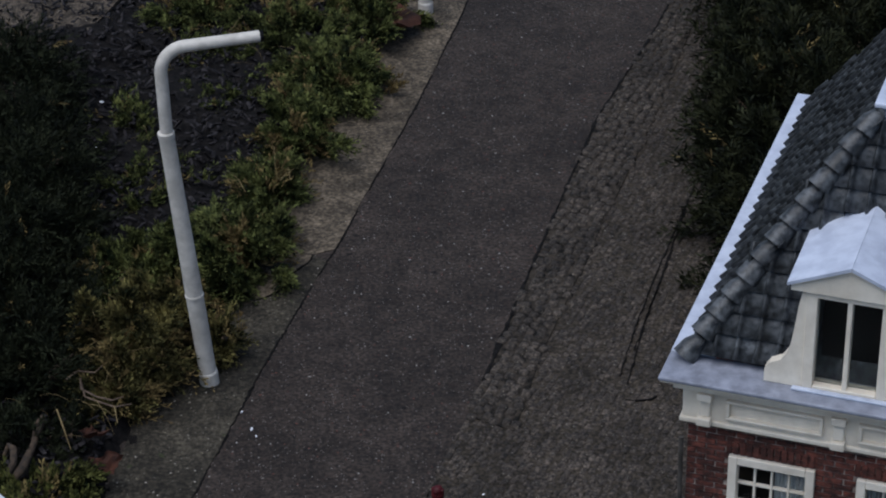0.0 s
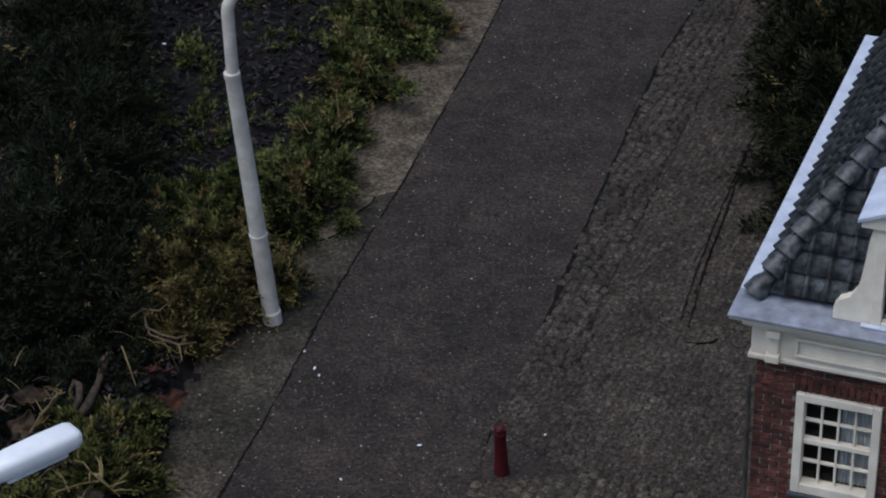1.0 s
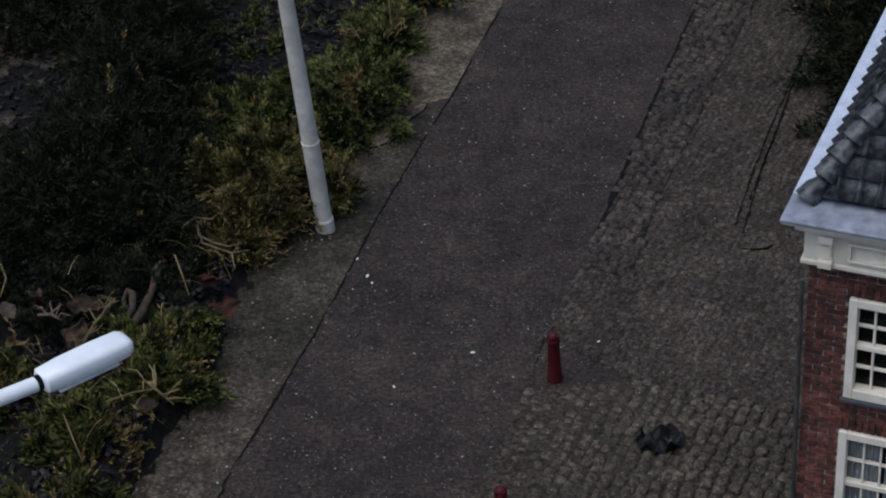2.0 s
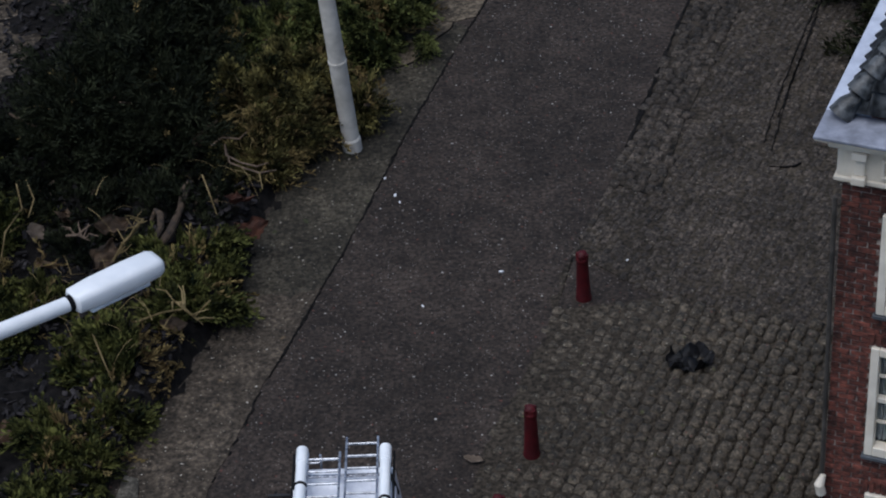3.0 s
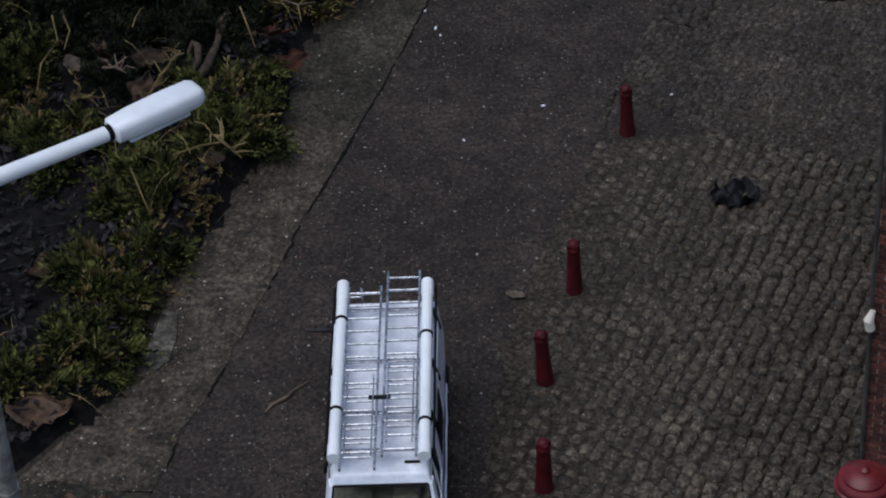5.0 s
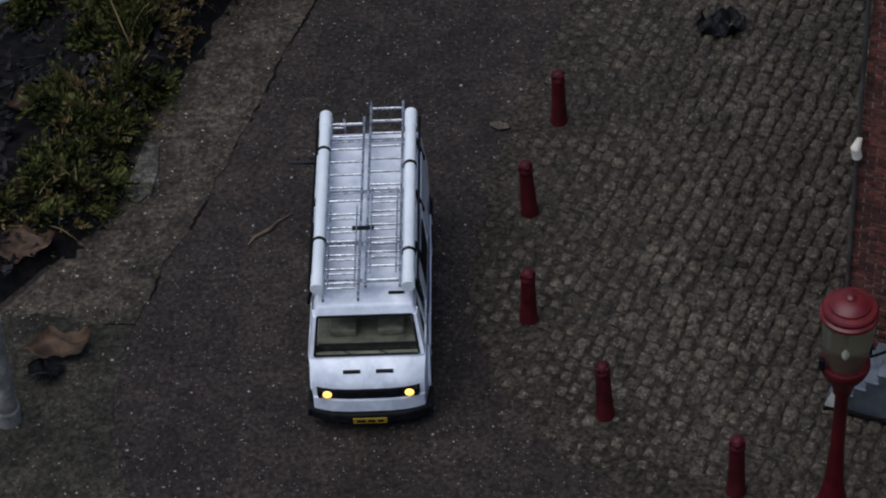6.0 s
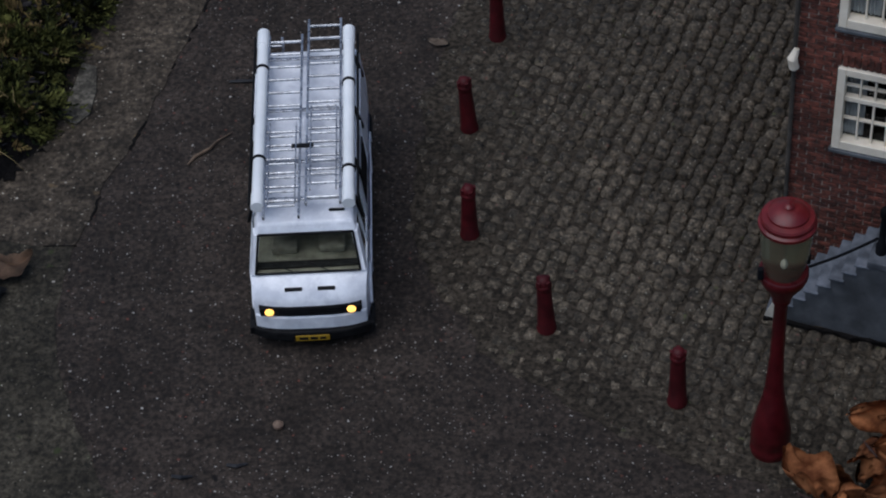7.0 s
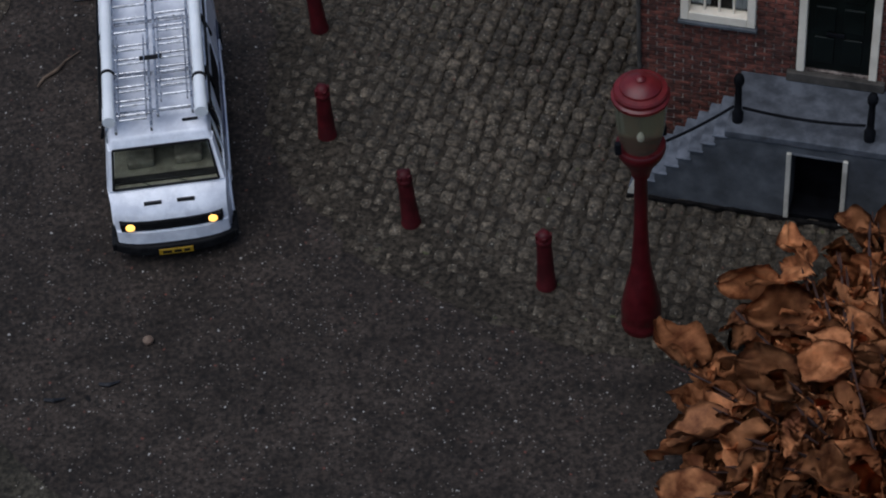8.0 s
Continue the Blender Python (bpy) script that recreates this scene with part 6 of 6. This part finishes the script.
def flat_brick(a, b, h, seed):
    r = random.Random(seed)
    V = []
    for f, z in ((1.0, -0.004), (1.0, h * 0.6), (0.86, h)):
        for sx, sy in ((-1, -1), (1, -1), (1, 1), (-1, 1)):
            V.append((sx * a / 2 * f * r.uniform(0.93, 1.06), sy * b / 2 * f * r.uniform(0.93, 1.06), z * (1 if z < 0 else r.uniform(0.7, 1.3))))
    return V, [(8, 9, 10, 11)] + [(lv + k, lv + (k + 1) % 4, lv + 4 + (k + 1) % 4, lv + 4 + k) for lv in (0, 4) for k in range(4)]


def lay(poly, ang, a, b, h, bond, jit, seed, origin):
    """Poses of stones in rows over a polygon."""
    r = random.Random(seed)
    ca, sa = math.cos(radians(ang)), math.sin(radians(ang))
    loc = [((x - origin[0]) * ca + (y - origin[1]) * sa, -(x - origin[0]) * sa + (y - origin[1]) * ca) for x, y in poly]
    i0, i1 = min(p[0] for p in loc), max(p[0] for p in loc)
    j0, j1 = min(p[1] for p in loc), max(p[1] for p in loc)
    out = []
    for row in range(int(j0 / b) - 1, int(j1 / b) + 2):
        off = bond * a * (row % 2) + r.uniform(-0.1, 0.1) * a
        for c in range(int(i0 / a) - 2, int(i1 / a) + 2):
            x, y = (c + 0.5) * a + off + r.gauss(0, jit * a), (row + 0.5) * b + r.gauss(0, jit * b) + 0.0012 * math.sin(c * 0.9 + row)
            X, Y = origin[0] + x * ca - y * sa, origin[1] + x * sa + y * ca
            if inside(poly, X, Y):
                out.append((X, Y, ang + r.gauss(0, 4), r.uniform(-0.0008, 0.0008), r.gauss(0, 4.5), r.gauss(0, 4.5)))
    return out


def paved(setting, piece, places, a, b, h, material, near, label, z=0.0):
    """Pieces near a stretch of the plan are objects; the rest is one mesh."""
    kinds = []
    for k in range(6):
        V, F = stone_mesh(piece, a * 0.99, b * 0.99, h, k, material) if piece == "cobble" else flat_brick(a * 0.97, b * 0.97, h, k)
        kinds.append((V, F, raw(piece, V, F, material, True)))
    places = sorted(places, key=lambda p: (p[0] - near[0]) ** 2 + (p[1] - near[1]) ** 2)
    AV, AF = [], []
    for i, (x, y, rz, dz, rx, ry) in enumerate(places):
        m = pose(x, y, z + dz, rx, ry, rz + (180 if i % 2 else 0))
        V, F, me = kinds[(i * 7) % 6]
        if i < 300:
            ob = new(piece, me)
            ob.parent = setting
            ob.matrix_world = m
        else:
            o = len(AV)
            AV.extend(tuple(m @ Vector(v)) for v in V)
            AF.extend(tuple(o + q for q in f) for f in F)
    if AV:
        rest = new(piece + "_field", raw(piece + "_field", AV, AF, material, True))
        rest.parent = setting
        tagged(rest, label, kind="stuff")


plaza_poly = worn(EDGE[6:], 0.0045, 8) + [(0.9021, 0.8982), (0.8980, 1.4910)] + PLAZA_TOP[::-1]
plaza = solid("plaza", prism(plaza_poly, -0.008, 0.0006), M_JOINT, None, "cobbled plaza in front of the house with sandy joints", "plaza", kind="structure")
plaza_places = [p for p in lay(plaza_poly, 65, 0.0122, 0.0110, 0.004, 0.5, 0.09, 1, (0.2009, 1.2982)) if p[0] < 0.5 and p[1] > 0.95]


def sunk(places, line, reach, depth):
    """Stones along a worn edge lie lower, down into the asphalt."""
    out = []
    for x, y, rz, dz, rx, ry in places:
        d = min(math.hypot(x - (ax + (bx - ax) * k / 4), y - (ay + (by - ay) * k / 4)) for (ax, ay), (bx, by) in zip(line, line[1:]) for k in range(4))
        out.append((x, y, rz, dz - depth * max(0.0, 1 - d / reach), rx, ry))
    return out


plaza_places = sunk(plaza_places, EDGE[6:], 0.20, 0.0050)
strip_poly = EDGE[:6] + [(0.1993, 1.8535), (0.2343, 1.9718), (0.3060, 2.1684), (0.3950, 2.4041), (0.4820, 2.6593), (0.6090, 2.9785), (0.6902, 3.2785)]
strip = solid("cobble_strip", prism(strip_poly, -0.008, 0.0024), M_PITS, None, "rough cobbled parking strip beside the lane", "pavement", kind="structure")
strip_places = [p for p in lay(strip_poly, 64, 0.0115, 0.0100, 0.004, 0.5, 0.13, 2, (0.2993, 2.1883)) if p[1] < 2.95]
brick_poly = [(0.6902, 3.2785), (0.6090, 2.9785), (0.4820, 2.6593), (0.3950, 2.4041), (0.3060, 2.1684), (0.2343, 1.9718), (0.1993, 1.8535), EDGE[5], EDGE[6]] + [PLAZA_TOP[1], PLAZA_TOP[2], PLAZA_TOP[3], (0.8977, 1.5899), (0.9002, 3.2785)]
brickwalk = solid("brick_pavement", prism(brick_poly, -0.008, 0.001), M_JOINT, None, "grey brick pavement laid in narrow rows", "pavement", kind="structure")
brick_places = [p for p in lay(brick_poly, 62, 0.0105, 0.0056, 0.003, 0.5, 0.07, 3, (0.2989, 1.8907)) if p[0] < 0.52 - 0.1 * (2.7 - p[1]) * 0.5 + 0.02 and p[1] < 2.85]
paved(plaza, "cobble", plaza_places, 0.0122, 0.0110, 0.0054, M_COBBLE, (0.1011, 1.2502), "worn grey-brown cobbles")
paved(strip, "cobble", strip_places, 0.0115, 0.0100, 0.0042, M_STRIP, (0.1993, 1.9429), "rough grey-brown cobbles")
paved(brickwalk, "paving_brick", brick_places, 0.0105, 0.0056, 0.0013, M_BRICKPAVE, (0.2690, 1.7923), "narrow grey paving bricks")


def roof_tiles():
    roof = new("roof")
    roof.parent = house
    tagged(roof, "dark slate-grey pantiled hipped roof")
    tw, th = 0.0125, 0.0138
    n = 13

    def tile(step, roll):
        V, F = [], []
        for y, z in ((0, step), (th * 1.12, 0.0)):
            for i in range(n):
                u = i / (n - 1)
                V.append((u * tw * 1.06, y, z + roll * math.exp(-((u - 0.12) / 0.11) ** 2) - 0.0007 * math.sin(math.pi * max(0.0, (u - 0.3) / 0.7))))
        for i in range(n):
            V.append((V[i][0], 0.0, V[i][2] - step - 0.0006))
        for i in range(n - 1):
            F.append((i, i + 1, n + i + 1, n + i))
            F.append((2 * n + i, 2 * n + i + 1, i + 1, i))
        return raw("roof_tile", V, F, M_TILE, True)
    front_tile, side_tile = tile(0.0042, 0.0038), tile(0.0010, 0.0046)
    slope = math.atan(RISE)
    L = RUN / math.cos(slope)
    rows = int(L / th)
    r = random.Random(3)
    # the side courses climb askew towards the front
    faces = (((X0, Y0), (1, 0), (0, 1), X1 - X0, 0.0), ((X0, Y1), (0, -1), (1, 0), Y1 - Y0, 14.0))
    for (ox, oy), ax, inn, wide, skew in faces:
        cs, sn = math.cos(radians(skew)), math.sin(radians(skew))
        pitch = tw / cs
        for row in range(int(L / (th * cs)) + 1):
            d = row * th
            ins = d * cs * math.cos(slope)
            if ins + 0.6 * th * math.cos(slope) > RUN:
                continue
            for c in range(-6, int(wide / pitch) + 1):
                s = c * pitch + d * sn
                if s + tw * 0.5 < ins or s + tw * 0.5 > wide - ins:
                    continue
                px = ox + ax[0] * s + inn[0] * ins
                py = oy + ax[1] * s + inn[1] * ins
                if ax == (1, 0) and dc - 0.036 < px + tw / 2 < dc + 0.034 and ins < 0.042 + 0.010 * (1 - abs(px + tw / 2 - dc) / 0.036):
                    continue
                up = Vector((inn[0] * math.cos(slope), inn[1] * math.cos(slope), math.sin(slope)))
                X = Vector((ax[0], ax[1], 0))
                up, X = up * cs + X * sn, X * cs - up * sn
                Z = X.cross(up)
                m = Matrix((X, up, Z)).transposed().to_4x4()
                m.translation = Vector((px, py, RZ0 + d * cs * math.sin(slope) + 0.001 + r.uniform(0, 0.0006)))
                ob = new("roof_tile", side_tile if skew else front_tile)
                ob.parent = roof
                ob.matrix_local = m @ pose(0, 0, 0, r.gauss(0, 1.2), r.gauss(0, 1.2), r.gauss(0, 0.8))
    # hip tiles
    n = 13
    hip = Vector((RUN, RUN, RISE * RUN)) / n
    for k in range(n):
        p = Vector((X0 - 0.001, Y0 - 0.001, RZ0 + 0.003)) + hip * k - (hip * 0.35 if k == 0 else hip * 0.12)
        q = p + hip * 1.2
        f = r.uniform(0.94, 1.06)
        bm = tube([p, p.lerp(q, 0.5), q - Vector((0, 0, 0.003))], [0.0078 * f, 0.0066 * f, 0.0046 * f], 10)
        part("hip_tile", bm, M_TILE, roof, smooth=True)


roof_tiles()


def wall_bricks():
    bw, bh, gap = 0.0120, 0.0040, 0.0008
    protos = [raw("brick", *brick_geo(w, bh - gap), M_BRICK) for w in (bw - gap, bw / 2 - gap)]
    V, F = [], []
    count = 0
    r = random.Random(11)
    for row in range(int(0.43 / bh)):
        z = row * bh
        x = -0.5 * bw * (row % 2)
        while x < W:
            x0, x1 = max(0.0, x), min(W, x + bw)
            x += bw
            cells = [(x0, x1)]
            for o in OPEN:
                if o[2] - bh * 0.6 < z < o[3]:
                    nxt = []
                    for a, b in cells:
                        if b <= o[0] or a >= o[1]:
                            nxt.append((a, b))
                        else:
                            if a < o[0]:
                                nxt.append((a, o[0]))
                            if b > o[1]:
                                nxt.append((o[1], b))
                    cells = nxt
            for a, b in cells:
                if b - a < 0.0026:
                    continue
                y = -r.uniform(0.0, 0.0004)
                full = abs(b - a - bw) < 1e-6
                if full and count < 300 and 0.11 < z < 0.33 and a < 0.1:
                    ob = new("brick", protos[0])
                    ob.parent = wall_front
                    ob.location = (a, y, z)
                    count += 1
                else:
                    bv, bf = brick_geo(b - a - gap, bh - gap)
                    o = len(V)
                    V.extend((vx + a, vy + y, vz + z) for vx, vy, vz in bv)
                    F.extend(tuple(o + q for q in f) for f in bf)
    for o in OPEN[:5]:
        n = int((o[1] - o[0] + 0.004) / 0.0042)
        for k in range(n):
            bv, bf = brick_geo(0.0034, 0.0092)
            b0 = len(V)
            V.extend((vx + o[0] - 0.002 + k * 0.0042, vy - 0.0008 - r.uniform(0, 0.0003), vz + o[3] + 0.0006) for vx, vy, vz in bv)
            F.extend(tuple(b0 + q for q in f) for f in bf)
    ob = new("brickwork", raw("brickwork", V, F, M_BRICK))
    ob.parent = wall_front
    tagged(ob, "dark red bricks in running bond", kind="stuff")


def brick_geo(w, h):
    e = 0.0003
    V = [(0, 0.001, 0), (w, 0.001, 0), (w, 0.001, h), (0, 0.001, h), (e, 0.0, e), (w - e, 0.0, e), (w - e, 0.0, h - e), (e, 0.0, h - e)]
    F = [(4, 5, 6, 7)] + [(k, (k + 1) % 4, 4 + (k + 1) % 4, 4 + k) for k in range(4)]
    return V, F


wall_bricks()
